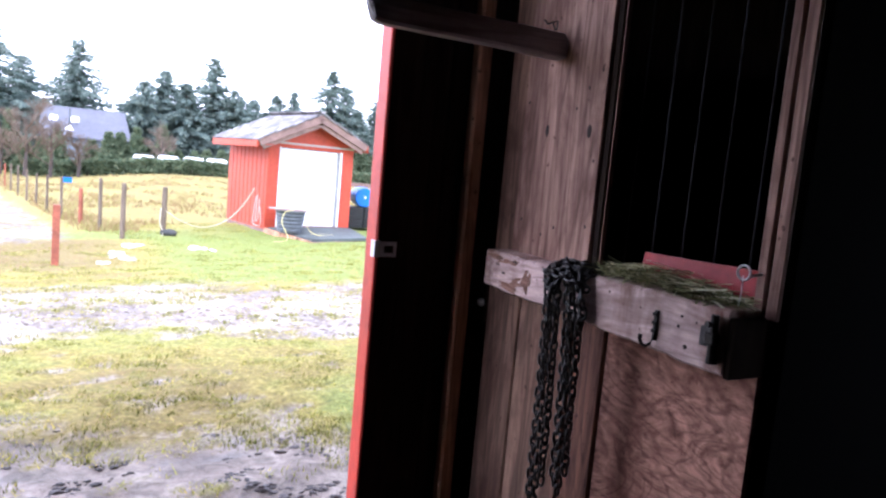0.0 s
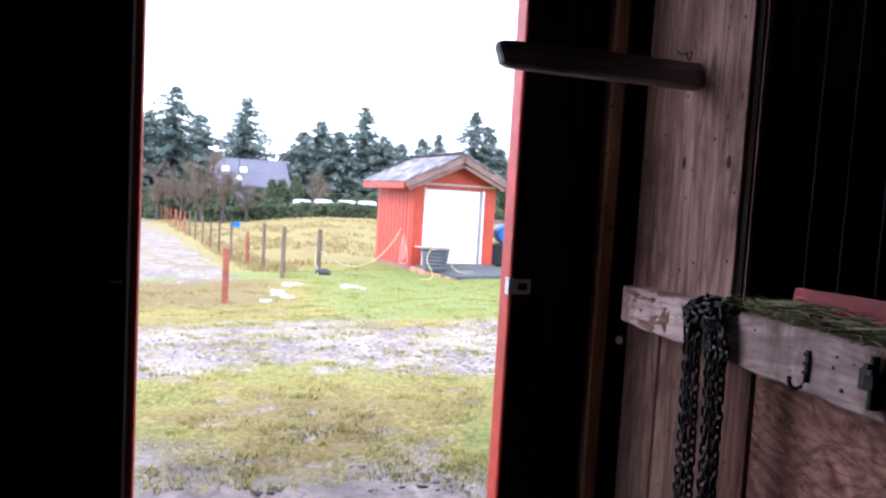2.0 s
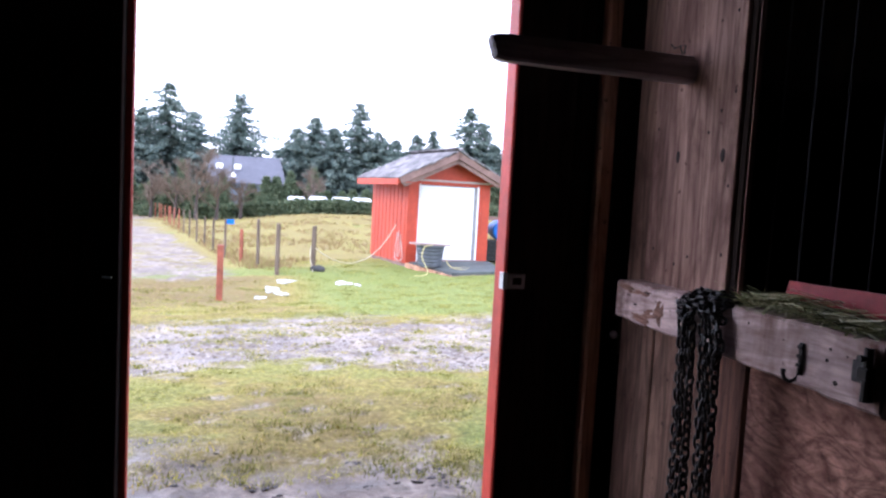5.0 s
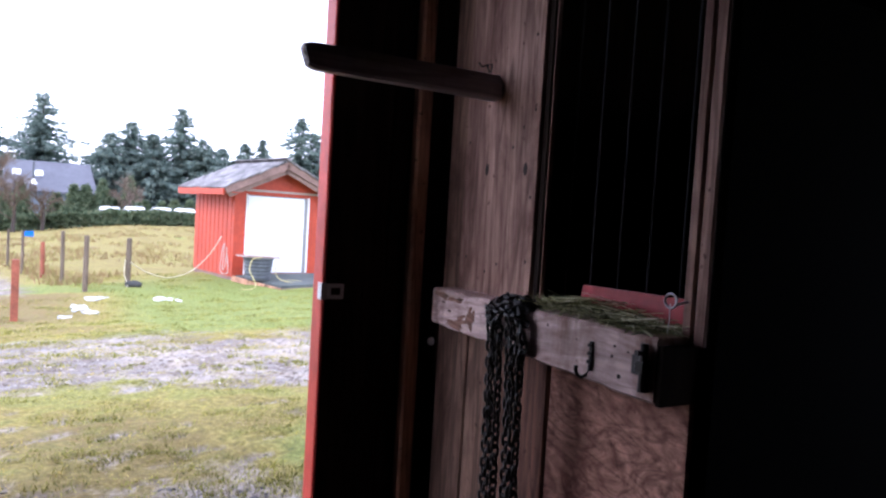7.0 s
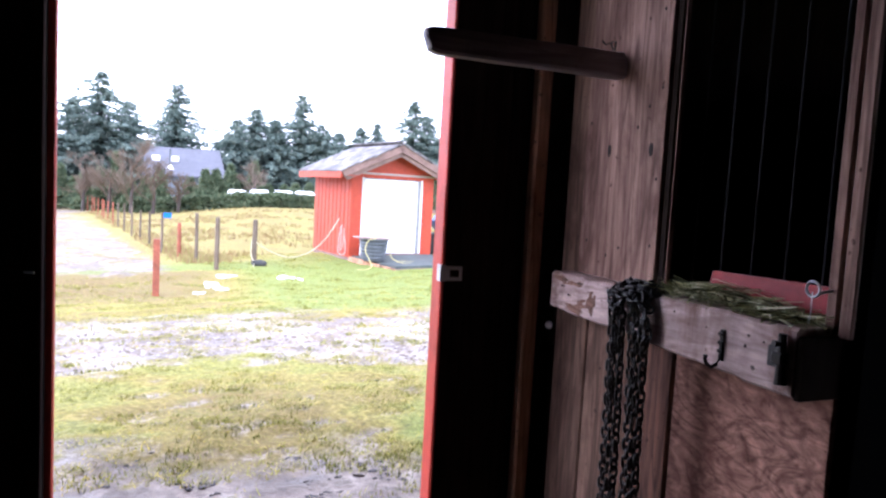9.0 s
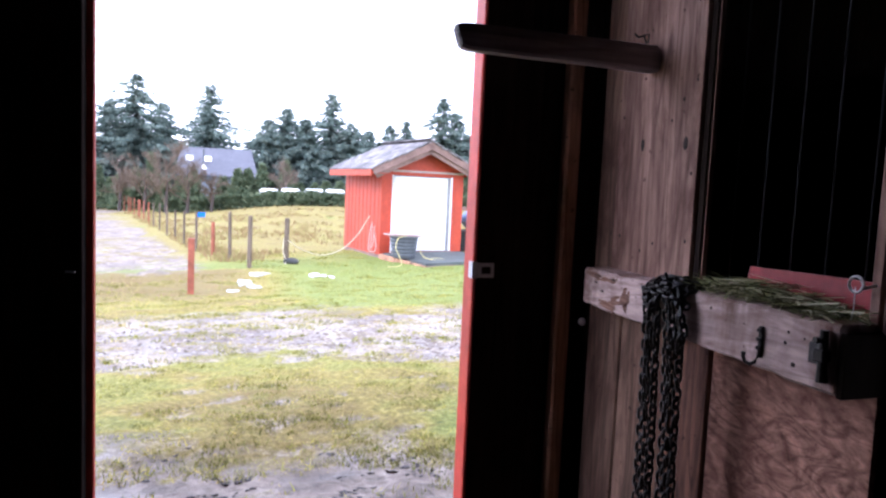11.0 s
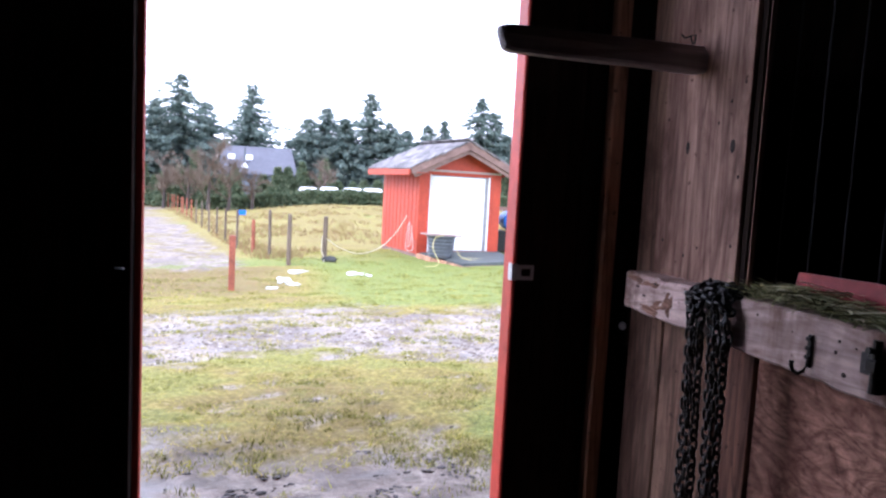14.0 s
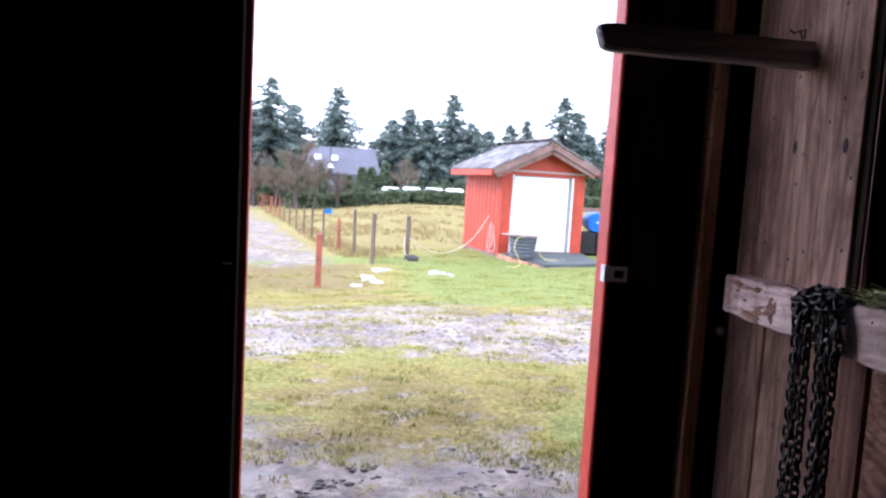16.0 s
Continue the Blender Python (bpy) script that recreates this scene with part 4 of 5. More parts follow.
# ---- fences ----
def post(x, y, h, r, mat, label, square=False, group="fence posts"):
    z = land(x, y)
    lean = random.Random(int(x * 100 + y * 10)).uniform(-0.015, 0.015)
    if square:
        bm = slab((-r, -r, -0.15), (r, r, h), 0.01)
    else:
        bm = tube([(0, 0, -0.15), (lean * 0.5, 0, h * 0.5), (lean, 0, h - 0.01), (lean, 0, h)], [r, r, r * 0.95, r * 0.8], 10)
    ob = part("fence_post", bm, mat)
    ob.matrix_basis = pose(x, y, z)
    return tagged(ob, label, "fence post", group)


M_POST = wood("weathered_post", (0.10, 0.075, 0.055), (0.25, 0.19, 0.14), "z", 20)
M_RUST = plain("rust_red_post", (0.34, 0.10, 0.055), 0.75, var=0.35, scale=20)
post(0.09, 14.2, 1.07, 0.06, M_RUST, "rust-red wooden post standing alone in the grass", True)
post(2.29, 18.0, 1.13, 0.062, M_POST, "thick grey fence post with rope tied round it")
post(1.35, 17.2, 1.23, 0.055, M_POST, "dark weathered fence post")
post(0.95, 18.6, 1.24, 0.045, M_POST, "dark weathered fence post")
post(0.57, 21.0, 0.95, 0.055, M_RUST, "short rust-red fence post")
for x, y, h in ((0.10, 22.5, 1.2), (-0.32, 25.5, 1.17), (-0.74, 29.0, 1.1), (-1.12, 31.0, 1.2), (-1.63, 35.0, 1.25), (-2.08, 38.0, 1.25), (-2.59, 42.0, 1.2), (-3.15, 46.0, 1.2), (-3.6, 49.0, 1.2),
                (-3.95, 52.0, 1.2), (-4.5, 55.5, 1.25), (-5.0, 58.5, 1.25), (-5.5, 62.0, 1.3), (-6.2, 66.0, 1.3), (-6.9, 70.0, 1.3), (-7.9, 75.0, 1.3)):
    post(x, y, h, 0.04, M_POST if y < 40 else M_RUST, "thin weathered fence post along the lane")
bn = tagged(part("flag", slab((0.0, -0.004, 0.0), (0.22, 0.004, 0.15), 0.002), M_BLUE), "small blue marker flag on a fence post", "flag")
bn.matrix_basis = pose(0.13, 22.45, land(0.1, 22.5) + 1.06)
stone = bmesh.new()
bmesh.ops.create_icosphere(stone, subdivisions=2, radius=1, matrix=Matrix.Diagonal((0.20, 0.14, 0.10, 1)))
for v in stone.verts:
    v.co *= 1 + 0.25 * noise.noise(v.co * 9)
ob = tagged(part("rock", stone, plain("dark_rock", (0.05, 0.05, 0.048), 0.8)), "dark rock at the foot of the fence post", "rock")
ob.matrix_basis = pose(2.42, 17.85, land(2.4, 17.9) + 0.05)
# a red mesh fence far down the lane
lane = tagged(empty("lane_fence"), "rust-red slatted fence at the end of the lane", "fence")
for k in range(34):
    part("slat", slab((-13.5 + 0.22 * k, 80.0, land(-10, 80)), (-13.36 + 0.22 * k, 80.05, land(-10, 80) + 1.5), 0.004), M_RUST, lane)
back = tagged(empty("rail_fence", (8.0, 23.5, land(9, 23.5))), "dark brown rail fence behind the shed", "fence")
for z in (0.45, 0.9, 1.35):
    part("rail", slab((-1, -0.03, z), (6, 0.03, z + 0.14), 0.006), M_TRIM, back)
for x in (-0.5, 2.0, 4.5):
    part("post", slab((x, 0.03, 0), (x + 0.12, 0.15, 1.5), 0.006), M_TRIM, back)

# ---- puddles and pale stones on the grass ----
def puddle(x, y, rx, ry, seed):
    rnd = random.Random(seed)
    bm = bmesh.new()
    n = 44
    ring_ = []
    for k in range(n):
        a = 2 * math.pi * k / n
        q = 1 + 0.75 * noise.noise(Vector((math.cos(a) * 2.2, math.sin(a) * 2.2, seed * 1.7)))
        ring_.append(bm.verts.new((x + rx * q * math.cos(a), y + ry * q * math.sin(a), 0)))
    f = bm.faces.new(ring_)
    z = sum(relief(x + rx * 0.6 * math.cos(a), y + ry * 0.6 * math.sin(a)) for a in (0, 1.05, 2.1, 3.14, 4.2, 5.24)) / 6 + 0.012
    r = bmesh.ops.extrude_face_region(bm, geom=[f])
    for v in bm.verts:
        v.co.z = z - 0.06
    for e in r["geom"]:
        if isinstance(e, bmesh.types.BMVert):
            e.co.z = z
    bmesh.ops.recalc_face_normals(bm, faces=bm.faces)
    return tagged(part("ice_patch", bm, M_WATER), "thin pale sheet of melting ice on the grass", "ice", "ice patches")


M_WATER = plain("melting_ice", (0.62, 0.63, 0.65), 0.25, var=0.25, scale=10)
puddle(1.18, 15.6, 0.15, 0.55, 3)
puddle(1.50, 16.4, 0.22, 0.22, 5)
puddle(0.86, 14.4, 0.12, 0.14, 8)
puddle(1.32, 14.9, 0.14, 0.22, 12)
M_PALE = plain("pale_stone", (0.72, 0.72, 0.72), 0.7, var=0.1)
for x, y, w in ((2.72, 16.0, 0.13), (2.92, 15.95, 0.08), (3.08, 15.7, 0.06), (3.05, 15.85, 0.05)):
    sb = bmesh.new()
    bmesh.ops.create_icosphere(sb, subdivisions=2, radius=w, matrix=Matrix.Diagonal((1, 0.8, 0.45, 1)))
    for v in sb.verts:
        v.co *= 1 + 0.3 * noise.noise(v.co * 22)
    ob = tagged(part("stone", sb, M_PALE), "pale stone lying in the grass", "stone", "pale stones")
    ob.matrix_basis = pose(x, y, relief(x, y) + 0.02)

# ---- trodden clods in the mud ----
def clods(count, seed):
    rnd = random.Random(seed)
    verts, faces = [], []
    bm = bmesh.new()
    bmesh.ops.create_icosphere(bm, subdivisions=2, radius=1)
    base = [v.co.copy() for v in bm.verts]
    tris = [[v.index for v in f.verts] for f in bm.faces]
    bm.free()
    made = 0
    while made < count:
        y = rnd.uniform(2.9, 5.6)
        x = rnd.uniform(-0.16 * y - 0.1, 0.6 * y)
        bare, straw, water, _k = cover(x, y)
        if bare < 0.35 or noise.noise(Vector((x * 3.2, y * 5.2, 8))) < 0.16:
            continue
        made += 1
        s = rnd.uniform(0.004, 0.012) * (1 if rnd.random() < 0.9 else 1.6)
        z, i = relief(x, y) - 0.02, len(verts)
        for c in base:
            q = c * (1 + 0.9 * noise.noise(c * 1.7 + Vector((x * 9, y * 9, 0))))
            verts.append((x + q.x * s * 1.5, y + q.y * s, z + q.z * s * 0.65))
        faces += [[i + k for k in f] for f in tris]
    me = bpy.data.meshes.new("mud_clods")
    me.from_pydata(verts, [], faces)
    return me


clod_me = clods(900, 21)
clod_me.materials.append(plain("dark_wet_mud", (0.085, 0.065, 0.058), 0.55, var=0.4, scale=30, bumps=0.3))
tagged(new("mud_clods", clod_me), "dark wet clods of trodden mud", "mud", kind="stuff")

# ---- grass ----
def grass(count, seed):
    rng = np.random.default_rng(seed)
    verts, faces = [], []
    i = tries = 0
    while tries < count:
        tries += 1
        y = 2.75 + (16.5 - 2.75) * rng.random() ** 1.25
        x = -0.16 * y - 0.1 + rng.random() * (0.75 * y + 0.6)
        bare, straw, water, _k = cover(x, y)
        if rng.random() < bare * 1.1 or water > 0.3:
            continue
        z = relief(x, y) - 0.02
        tuft = rng.random()
        if rng.random() < ease(9, 16.5, y):
            continue
        if noise.noise(Vector((x * 3.1, y * 4.4, 31))) < -0.12 - 0.25 * rng.random():
            continue
        h = (0.005 + 0.012 * rng.random() + 0.03 * tuft ** 14) * (0.9 + 0.03 * y)
        for _ in range(3):
            a, ln = rng.random() * 6.283, h * (0.7 + 0.6 * rng.random())
            dx, dy = math.cos(a), math.sin(a)
            ox, oy = x + rng.normal(0, 0.025), y + rng.normal(0, 0.025)
            w = 0.0022 + 0.0004 * y
            lean = 0.9 + 1.6 * rng.random()
            verts += [(ox - dy * w, oy + dx * w, z), (ox + dy * w, oy - dx * w, z), (ox + dx * ln * lean, oy + dy * ln * lean, z + 0.010 + ln * 0.6)]
            faces.append((i, i + 1, i + 2))
            i += 3
    me = bpy.data.meshes.new("grass")
    me.from_pydata(verts, [], faces)
    return me


def weeds(count, seed):
    """Clumps of dead stalks standing in the far field and along the fence."""
    rng = np.random.default_rng(seed)
    verts, faces = [], []
    i = 0
    for _ in range(count):
        y = 18.5 + 42 * rng.random() ** 1.6
        x = fence_x(y) - 0.2 + rng.random() ** 1.3 * (0.42 * y + 2)
        if noise.noise(Vector((x * 0.35, y * 0.22, 3.3))) < 0.12 and x > fence_x(y) + 0.8:
            continue
        if 4.5 < x < 8.6 and 16.5 < y < 22:
            continue
        z = land(x, y)
        for _ in range(7):
            a, ln = rng.random() * 6.283, 0.04 + 0.17 * rng.random()
            ox, oy, w = x + rng.normal(0, 0.14), y + rng.normal(0, 0.14), 0.010 + 0.0004 * y
            dx, dy = math.cos(a), math.sin(a)
            verts += [(ox - w, oy, z - 0.02), (ox + w, oy, z - 0.02), (ox + dx * ln * 0.5, oy + dy * ln * 0.5, z + ln)]
            faces.append((i, i + 1, i + 2))
            i += 3
    me = bpy.data.meshes.new("dry_weeds")
    me.from_pydata(verts, [], faces)
    return me


weed_me = weeds(2600, 5)
weed_me.materials.append(island_mat("dead_stalks", [(0, (0.20, 0.13, 0.07)), (0.5, (0.30, 0.215, 0.095)), (1, (0.26, 0.255, 0.085))]))
tagged(new("dry_weeds", weed_me), "brown dead weeds in the far pasture", "weeds", kind="stuff")
def tufts(count, seed):
    """Darker clumps of longer grass standing out of the short sward and the gravel."""
    rng = np.random.default_rng(seed)
    verts, faces = [], []
    i = made = 0
    while made < count:
        y = 3.2 + 17.5 * rng.random() ** 1.25
        x = -0.16 * y - 0.1 + rng.random() * (0.75 * y + 0.4)
        bare, straw, water, _k = cover(x, y)
        if 4.6 < x < 8.6 and y > 16.8 or y > 16.5 and x < fence_x(y) + 0.3:
            continue
        if water > 0.35 or rng.random() < (0.95 if y < 5.2 else 0.85) * bare or noise.noise(Vector((x * 1.7, y * 2.1, 44))) < -0.05:
            continue
        made += 1
        z, rad, hh = relief(x, y) - 0.02, 0.03 + 0.09 * rng.random() + 0.012 * max(0.0, y - 9), (0.010 + 0.018 * rng.random()) * (1 + 0.10 * max(0.0, y - 9))
        for _ in range(26):
            a, q = rng.random() * 6.283, rad * rng.random() ** 0.6
            ox, oy = x + 1.5 * q * math.cos(a), y + q * math.sin(a)
            a2, ln, w = rng.random() * 6.283, hh * (0.5 + 0.8 * rng.random()), 0.0022 + 0.0003 * y
            dx, dy = math.cos(a2), math.sin(a2)
            verts += [(ox - dy * w, oy + dx * w, z), (ox + dy * w, oy - dx * w, z), (ox + dx * ln, oy + dy * ln, z + 0.02 + ln)]
            faces.append((i, i + 1, i + 2))
            i += 3
    me = bpy.data.meshes.new("grass_tufts")
    me.from_pydata(verts, [], faces)
    return me


tuft_me = tufts(2300, 8)
tuft_me.materials.append(island_mat("tuft_blades", [(0, (0.09, 0.105, 0.018)), (0.5, (0.21, 0.215, 0.04)), (0.85, (0.36, 0.33, 0.07)), (1, (0.52, 0.44, 0.16))], 0.75))
tagged(new("grass_tufts", tuft_me), "darker tufts of longer wet grass", "grass", kind="stuff")


def pebbles(count, seed):
    rnd = random.Random(seed)
    bm = bmesh.new()
    bmesh.ops.create_icosphere(bm, subdivisions=1, radius=1)
    base = [v.co.copy() for v in bm.verts]
    tris = [[v.index for v in f.verts] for f in bm.faces]
    bm.free()
    verts, faces = [], []
    made = 0
    while made < count:
        y = rnd.uniform(5.2, 11.2)
        x = rnd.uniform(-0.16 * y - 0.1, 0.58 * y + 0.3)
        bare, straw, water, _k = cover(x, y)
        if rnd.random() > bare:
            continue
        made += 1
        s, z, i = rnd.uniform(0.008, 0.024), relief(x, y) - 0.018, len(verts)
        a = rnd.random() * 6.283
        ca, sa = math.cos(a), math.sin(a)
        for c in base:
            q = c * (1 + 0.35 * noise.noise(c * 1.3 + Vector((x * 7, y * 7, 0)))) * s
            verts.append((x + 1.3 * q.x * ca - q.y * sa, y + 1.3 * q.x * sa + q.y * ca, z + q.z * 0.5))
        faces += [[i + k for k in f] for f in tris]
    me = bpy.data.meshes.new("pebbles")
    me.from_pydata(verts, [], faces)
    return me


peb_me = pebbles(4200, 31)
peb_me.materials.append(island_mat("pebble_stone", [(0, (0.10, 0.078, 0.06)), (0.5, (0.26, 0.22, 0.185)), (1, (0.46, 0.41, 0.37))], 0.7))
tagged(new("pebbles", peb_me), "loose pale and brown pebbles in the wet gravel", "pebbles", kind="stuff")
grass_me = grass(110000, 11)
def blade_mat():
    """Blades that turn from green to straw in broad patches, with a tint of their own."""
    m = island_mat("grass_blades", [(0, (0.13, 0.145, 0.016)), (0.4, (0.29, 0.285, 0.035)), (0.75, (0.46, 0.39, 0.06)), (1, (0.60, 0.47, 0.15))], 0.75)
    n, l = m.node_tree.nodes, m.node_tree.links
    b = n["Principled BSDF"]
    own = b.inputs["Base Color"].links[0].from_socket
    patch = noise_tex(n, l, coords(n, l, (1, 1.6, 1)), 1.1, 4, 0.65, 0.4)
    tone = ramp(n, l, patch, [(0.30, (0.62, 0.80, 0.55)), (0.48, (1, 1, 1)), (0.66, (1.0, 0.86, 0.60))])
    l.new(mix(n, l, 1.0, own, tone, "MULTIPLY"), b.inputs["Base Color"])
    return m


grass_me.materials.append(blade_mat())
tagged(new("grass", grass_me), "short wet olive-green grass on the pasture", "grass", kind="stuff")

# ---- woods, house and hedge in the distance ----
M_BARK = plain("grey_bark", (0.09, 0.07, 0.06), 0.9, var=0.4, scale=4)
# Needles paled towards blue, leaves lightened: haze put into the foliage colour.
M_FIR = leaf_mat("hazed_fir_needles", [(0, (0.11, 0.15, 0.135)), (0.6, (0.185, 0.235, 0.205)), (1, (0.27, 0.315, 0.26))])
M_HEDGE = leaf_mat("hazed_hedge_leaves", [(0, (0.085, 0.12, 0.075)), (0.6, (0.15, 0.19, 0.11)), (1, (0.22, 0.245, 0.14))])
M_TWIG = island_mat("bare_twigs", [(0, (0.10, 0.075, 0.055)), (1, (0.20, 0.15, 0.11))])


def conifer(x, y, top, radius, seed, low=0.1):
    rnd = random.Random(seed)
    z0 = land(x, y)
    h = top + 0.5 - lie(x, y)
    t = tagged(empty("fir_tree", (x, y, z0)), "tall dark green fir tree at the field's edge", "tree", "fir trees")
    part("trunk", tube([(0, 0, -0.3), (0.05, 0, h * 0.5), (0, 0, h * 0.97)], [0.02 * h, 0.012 * h, 0.02], 8), M_BARK, t)
    verts, faces = [], []
    level = low * h
    while level < h * 0.99:
        k = (level - low * h) / (h - low * h)
        r = 2.5 * radius * (1 - k) ** 0.80 * rnd.uniform(0.55, 1.1) + 0.12
        n = max(3, int(4 + 6 * (1 - k)))
        off = rnd.random() * 6.28
        for j in range(n):
            if rnd.random() < 0.16:
                continue
            a = off + 6.283 * j / n + rnd.uniform(-0.25, 0.25)
            ca, sa = math.cos(a), math.sin(a)
            ln = r * rnd.uniform(0.5, 1.15)
            droop = rnd.uniform(0.0, 0.5)
            steps = max(2, int(ln / 0.46))
            for q in range(steps):
                f = (q + 0.7) / steps
                cx, cy, cz = ca * ln * f, sa * ln * f, level - droop * ln * f * (1.25 - 0.5 * f) + 0.05 * ln
                for _ in range(9):
                    s = rnd.uniform(0.24, 0.60) * (1.15 - 0.45 * f)
                    dx, dy, dz = ca * 0.5 * s + rnd.gauss(0, 0.45) * s, sa * 0.5 * s + rnd.gauss(0, 0.45) * s, rnd.gauss(-0.30, 0.28) * s
                    ex, ey, ez = rnd.gauss(0, 0.26) * s, rnd.gauss(0, 0.26) * s, rnd.gauss(0, 0.18) * s
                    px, py, pz = cx + rnd.gauss(0, 0.13), cy + rnd.gauss(0, 0.13), cz + rnd.gauss(0, 0.07)
                    i = len(verts)
                    verts += [(px - dx * 0.3 - ex, py - dy * 0.3 - ey, pz - dz * 0.3 - ez), (px - dx * 0.3 + ex, py - dy * 0.3 + ey, pz - dz * 0.3 + ez),
                              (px + dx + ex * 0.25, py + dy + ey * 0.25, pz + dz + ez * 0.25), (px + dx - ex * 0.25, py + dy - ey * 0.25, pz + dz - ez * 0.25)]
                    faces.append((i, i + 1, i + 2, i + 3))
        level += max(0.22, h * 0.024) * rnd.uniform(0.7, 1.3)
    me = bpy.data.meshes.new("crown")
    me.from_pydata(verts, [], faces)
    me.materials.append(M_FIR)
    ob = new("crown", me)
    ob.parent = t
    return t


for k, (x, y, top, r) in enumerate(((-9.5, 84, 13.3, 3.0), (-6.6, 82, 15.6, 4.6), (-12.5, 80, 14.5, 3.6), (-4.2, 86, 13.5, 3.0), (0.9, 90, 16.8, 3.8), (7.2, 84, 12.0, 3.4), (9.6, 86, 13.6, 3.6), (11.6, 84, 12.2, 3.2),
                                  (15.0, 86, 15.9, 3.6), (17.2, 84, 11.9, 3.4), (20.0, 88, 11.8, 2.6), (22.3, 86, 12.4, 2.0), (24.4, 86, 12.9, 2.2), (28.9, 85, 16.1, 3.8), (31.2, 86, 14.4, 2.8), (32.0, 84, 11.2, 2.6), (35.5, 86, 13.0, 3.0),
                                  (-16.5, 84, 13.0, 3.2), (39.5, 86, 12.0, 3.0), (12.8, 92, 12.6, 3.0), (18.6, 92, 12.2, 3.0))):
    conifer(x, y, top, r, 40 + k)


def bush(name, x, y, top, radius, seed, mat, label, cat, group, leaf=0.34, count=900):
    rnd = random.Random(seed)
    z0 = land(x, y)
    h = top - lie(x, y)
    t = tagged(empty(name, (x, y, z0)), label, cat, group)
    part("trunk", tube([(0, 0, -0.2), (0.03, 0, h * 0.4), (0, 0, h * 0.8)], [0.09, 0.07, 0.02], 6), M_BARK, t)
    verts, faces = [], []
    for _ in range(count):
        k = rnd.random() ** 0.8
        prof = radius * (1 - (0.85 if leaf > 0.22 else 0.25) * k) * (0.8 + 0.4 * noise.noise(Vector((k * 6, seed, 0))))
        a, q = rnd.random() * 6.283, rnd.random() ** 0.45
        p = Vector((math.cos(a) * prof * q, math.sin(a) * prof * q, h * (0.04 + 0.96 * k)))
        d = Vector((rnd.gauss(0, 1), rnd.gauss(0, 1), rnd.gauss(0.3, 0.8))).normalized() * leaf * rnd.uniform(0.6, 1.5)
        e = Vector((rnd.gauss(0, 1), rnd.gauss(0, 1), rnd.gauss(0, 1))).normalized() * leaf * 0.5
        i = len(verts)
        verts += [tuple(p - d - e * 0.4), tuple(p + e), tuple(p + d), tuple(p - e)]
        faces.append((i, i + 1, i + 2, i + 3))
    me = bpy.data.meshes.new("crown")
    me.from_pydata(verts, [], faces)
    me.materials.append(mat)
    ob = new("crown", me)
    ob.parent = t
    return t


rb_ = random.Random(77)
x = -14.0
k = 0
while x < 42:
    if not -2.2 < x < 5.2 or rb_.random() < 0.6:
        tall = rb_.uniform(3.9, 6.6) if not -2.2 < x < 5.2 else rb_.uniform(4.2, 5.2)
        bush("hedge_tree", x, 70 + rb_.uniform(-1.5, 2), tall + 0.4, rb_.uniform(1.3, 1.8), 300 + k, M_HEDGE, "dark evergreen hedge tree at the field's edge", "tree", "hedge trees", 0.25, 1500)
    x += rb_.uniform(0.95, 1.35)
    k += 1
x = -3
while x < 42:
    bush("shrub", x, 64 + rb_.uniform(-0.4, 0.4), lie(x, 64) + rb_.uniform(1.15, 1.42), rb_.uniform(0.8, 1.1), 600 + k, M_HEDGE, "low dark brush along the field's edge", "shrub", "field shrubs", 0.2, 420)
    x += rb_.uniform(0.75, 1.05)
    k += 1


def bare_tree(x, y, top, seed):
    rnd = random.Random(seed)
    z0 = land(x, y)
    h = top - lie(x, y)
    t = tagged(empty("bare_tree", (x, y, z0)), "leafless brown tree beside the lane", "tree", "bare trees")
    part("trunk", tube([(0, 0, -0.2), (0.1, 0, h * 0.35), (0.0, 0.1, h * 0.75)], [0.16, 0.11, 0.03], 8), M_BARK, t)
    verts, faces = [], []

    def twig(p, d, ln, w, depth):
        q = p + d * ln
        s = d.cross(Vector((rnd.gauss(0, 1), rnd.gauss(0, 1), rnd.gauss(0, 1)))).normalized()
        s2 = d.cross(s).normalized()
        i = len(verts)
        for c, ww in ((p, w), (q, w * 0.55)):
            verts.extend(tuple(c + o * ww) for o in (s, -0.5 * s + 0.87 * s2, -0.5 * s - 0.87 * s2))
        faces.extend([(i, i + 1, i + 4, i + 3), (i + 1, i + 2, i + 5, i + 4), (i + 2, i, i + 3, i + 5)])
        if depth:
            for _ in range(rnd.choice((3, 4))):
                dd = (d + Vector((rnd.gauss(0, 0.45), rnd.gauss(0, 0.45), rnd.gauss(0.15, 0.3)))).normalized()
                twig(p.lerp(q, rnd.uniform(0.5, 1)), dd, ln * rnd.uniform(0.55, 0.8), w * 0.6, depth - 1)

    for _ in range(11):
        a = rnd.random() * 6.283
        twig(Vector((0, 0, h * rnd.uniform(0.12, 0.6))), Vector((math.cos(a) * 0.7, math.sin(a) * 0.7, rnd.uniform(0.5, 1.1))).normalized(), h * 0.22, 0.05, 4)
    me = bpy.data.meshes.new("crown")
    me.from_pydata(verts, [], faces)
    me.materials.append(M_TWIG)
    ob = new("crown", me)
    ob.parent = t


for k, (x, y, top) in enumerate(((-2.6, 60, 7.2), (-1.0, 61, 6.2), (-4.4, 63, 6.8), (0.9, 62, 5.0), (-6.6, 66, 6.5), (7.6, 68, 6.5))):
    bare_tree(x, y, top, 70 + k)


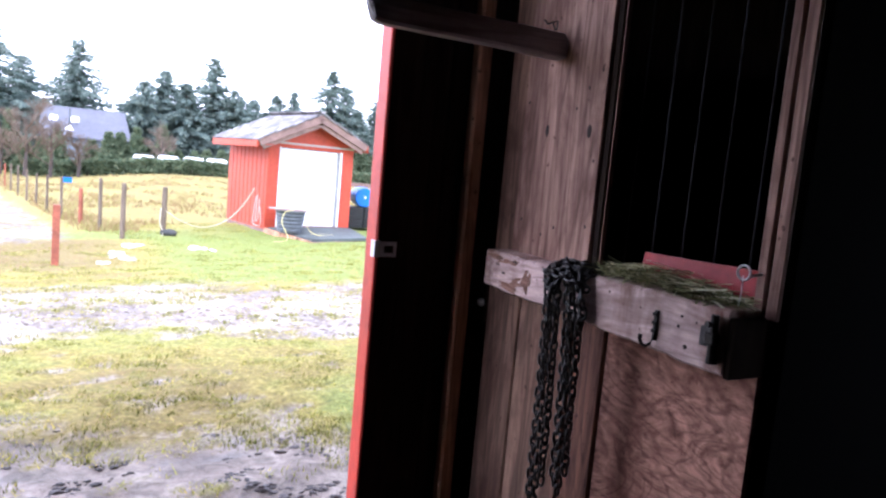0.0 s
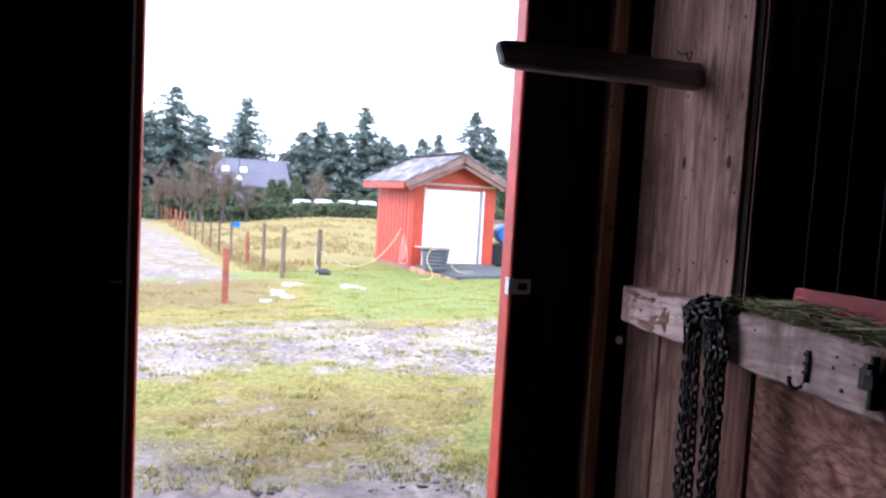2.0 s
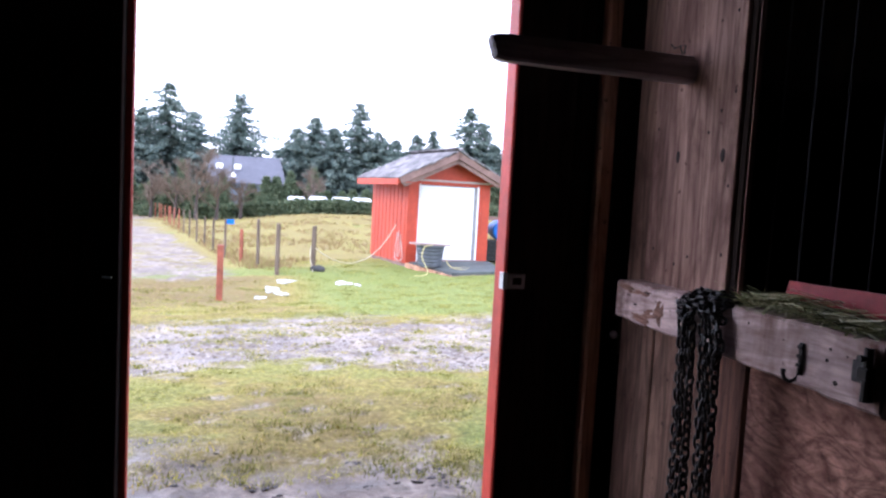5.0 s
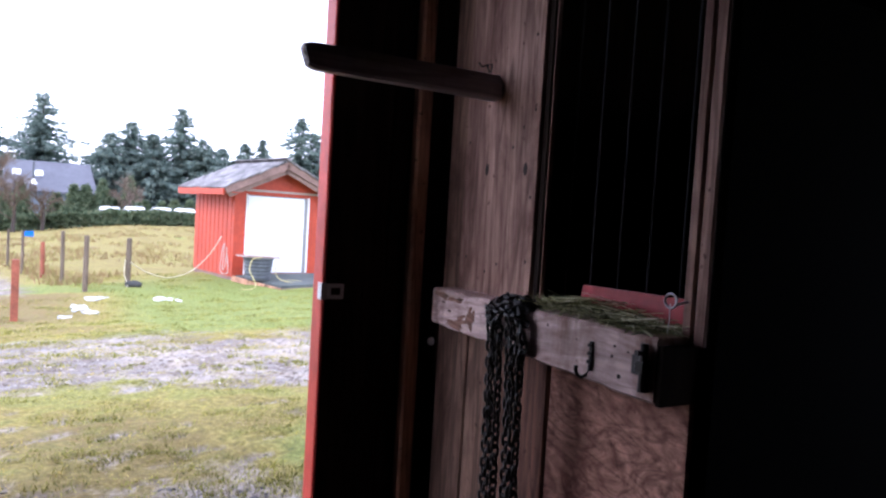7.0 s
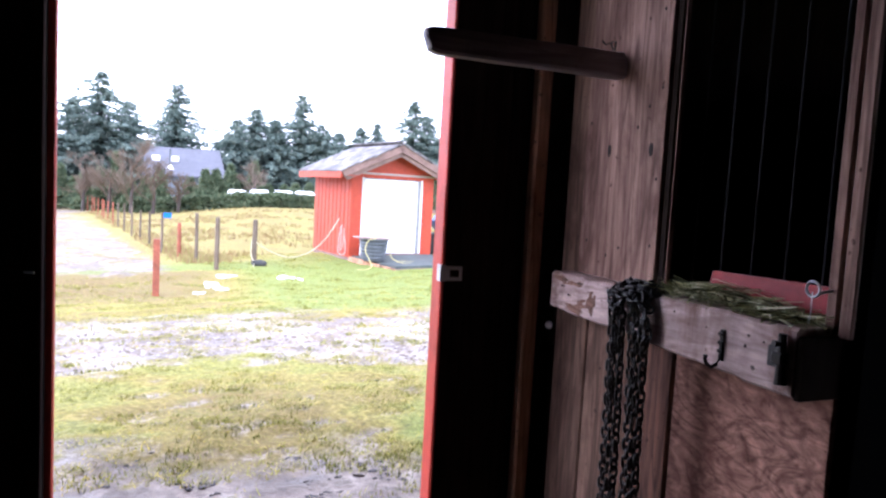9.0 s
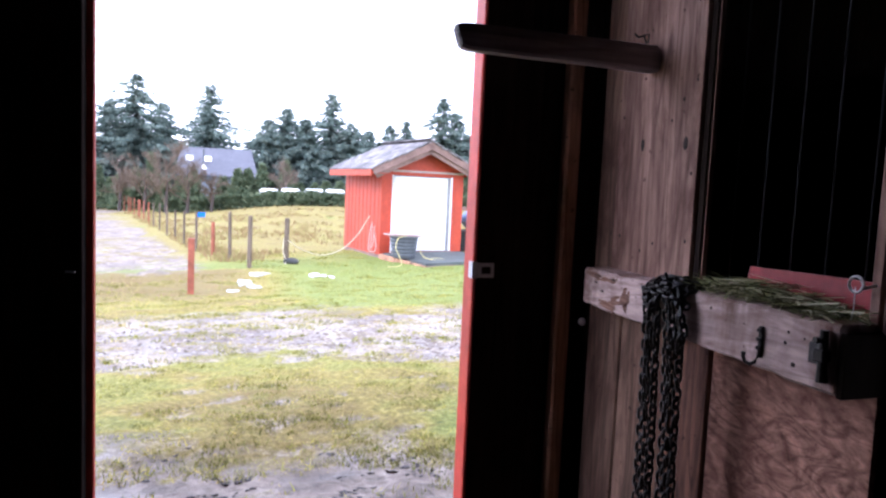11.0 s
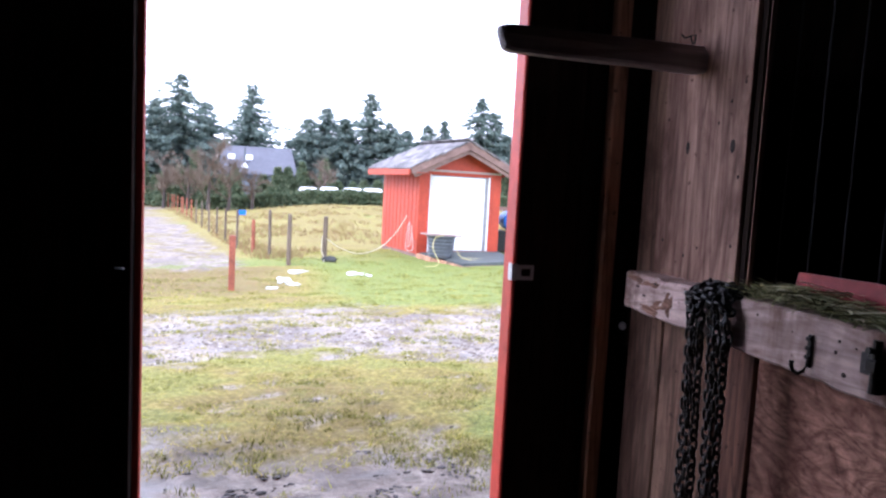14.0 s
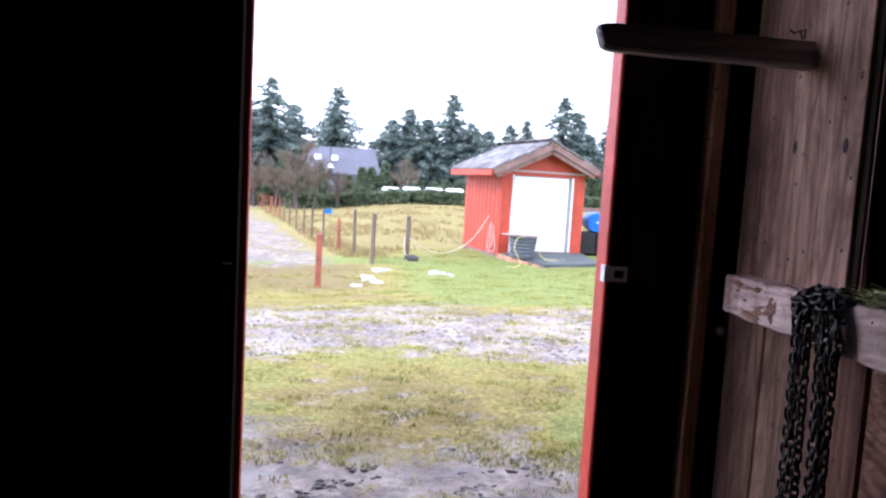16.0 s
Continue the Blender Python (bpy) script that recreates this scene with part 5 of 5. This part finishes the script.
def house():
    z0 = land(1.5, 78)
    s = tagged(empty("house", (1.6, 75.0, z0)), "grey-roofed house with two skylights behind the hedge", "house")
    M_ROOF = plain("slate_grey_roof", (0.125, 0.125, 0.15), 0.8, var=0.15, scale=3)
    M_SIDING = plain("blue_grey_siding", (0.20, 0.24, 0.29), 0.8, var=0.15, scale=2)
    part("wall", slab((-3.3, 0.2, 0), (3.3, 6.5, 3.3), 0), M_SIDING, s)
    zr, ze = 8.3 - lie(1.5, 78), 5.45 - lie(1.5, 78)
    for sgn in (-1, 1):
        bm = bmesh.new()
        ye, yr = (-0.3, 3.4) if sgn < 0 else (7.1, 3.4)
        pts = [(-3.9, ye, ze), (3.95, ye, ze), (3.45, yr, zr), (-3.8, yr, zr)]
        a = [bm.verts.new(p) for p in pts]
        c = [bm.verts.new((px, py, pz - 0.18)) for px, py, pz in pts]
        bm.faces.new(a)
        bm.faces.new(c[::-1])
        for k in range(4):
            bm.faces.new((a[k], c[k], c[(k + 1) % 4], a[(k + 1) % 4]))
        bmesh.ops.recalc_face_normals(bm, faces=bm.faces)
        part("roof", bm, M_ROOF, s)
    pitch = math.degrees(math.atan2(zr - ze, 3.7))
    for x in (-2.75, -0.95):
        w = part("skylight", slab((-0.34, -0.42, 0), (0.34, 0.42, 0.10), 0.02), M_WHITE, s, "white skylight")
        w.matrix_basis = pose(x, 1.75, ze + (zr - ze) * 0.56, pitch, 0, 0)
        g = part("pane", slab((-0.27, -0.35, 0.102), (0.27, 0.35, 0.108), 0), M_WHITE, w)
    part("vent_pipe", tube([(-1.4, 0.7, ze + 0.5), (-1.4, 0.7, ze + 2.6)], 0.10, 10), M_TUB, s)
    v = part("vent_cap", lathe([(0.40, 0), (0.38, 0.05), (0.14, 0.45), (0.10, 0.5)], 14), M_WHITE, s)
    v.matrix_basis = pose(-1.4, 0.6, ze + 0.55)
    for x in (-2.2, 0.4, 2.2):
        w = part("window", slab((x - 0.5, 0.15, 1.1), (x + 0.5, 0.21, 2.3), 0.01), M_WHITE, s)
        part("pane", slab((x - 0.42, 0.14, 1.18), (x + 0.42, 0.149, 2.22), 0), M_TUB, w)


house()


def car(x, y, rz):
    c = tagged(empty("parked_car", (x, y, land(x, y)), rz), "white parked car beyond the field's hedge", "car", "parked cars")
    part("body", slab((-0.85, -2.1, 0.3), (0.85, 2.1, 0.95), 0.12), M_WHITE, c)
    part("cabin", slab((-0.75, -1.2, 0.96), (0.75, 1.1, 1.58), 0.2), M_WHITE, c)
    for wx in (-0.8, 0.8):
        part("window", slab((wx * 0.9 - 0.03, -0.9, 1.02), (wx * 0.9 + 0.03, 0.8, 1.3), 0.02), M_TUB, c)
        for wy in (-1.3, 1.3):
            w = part("wheel", lathe([(0.2, -0.1), (0.32, -0.09), (0.32, 0.09), (0.2, 0.1)], 16), M_CRATE, c)
            w.matrix_basis = pose(wx, wy, 0.32, 0, 90, 0)


for x in (6.0, 8.0, 10.2, 12.2, 14.3):
    car(x, 67.0, 3)
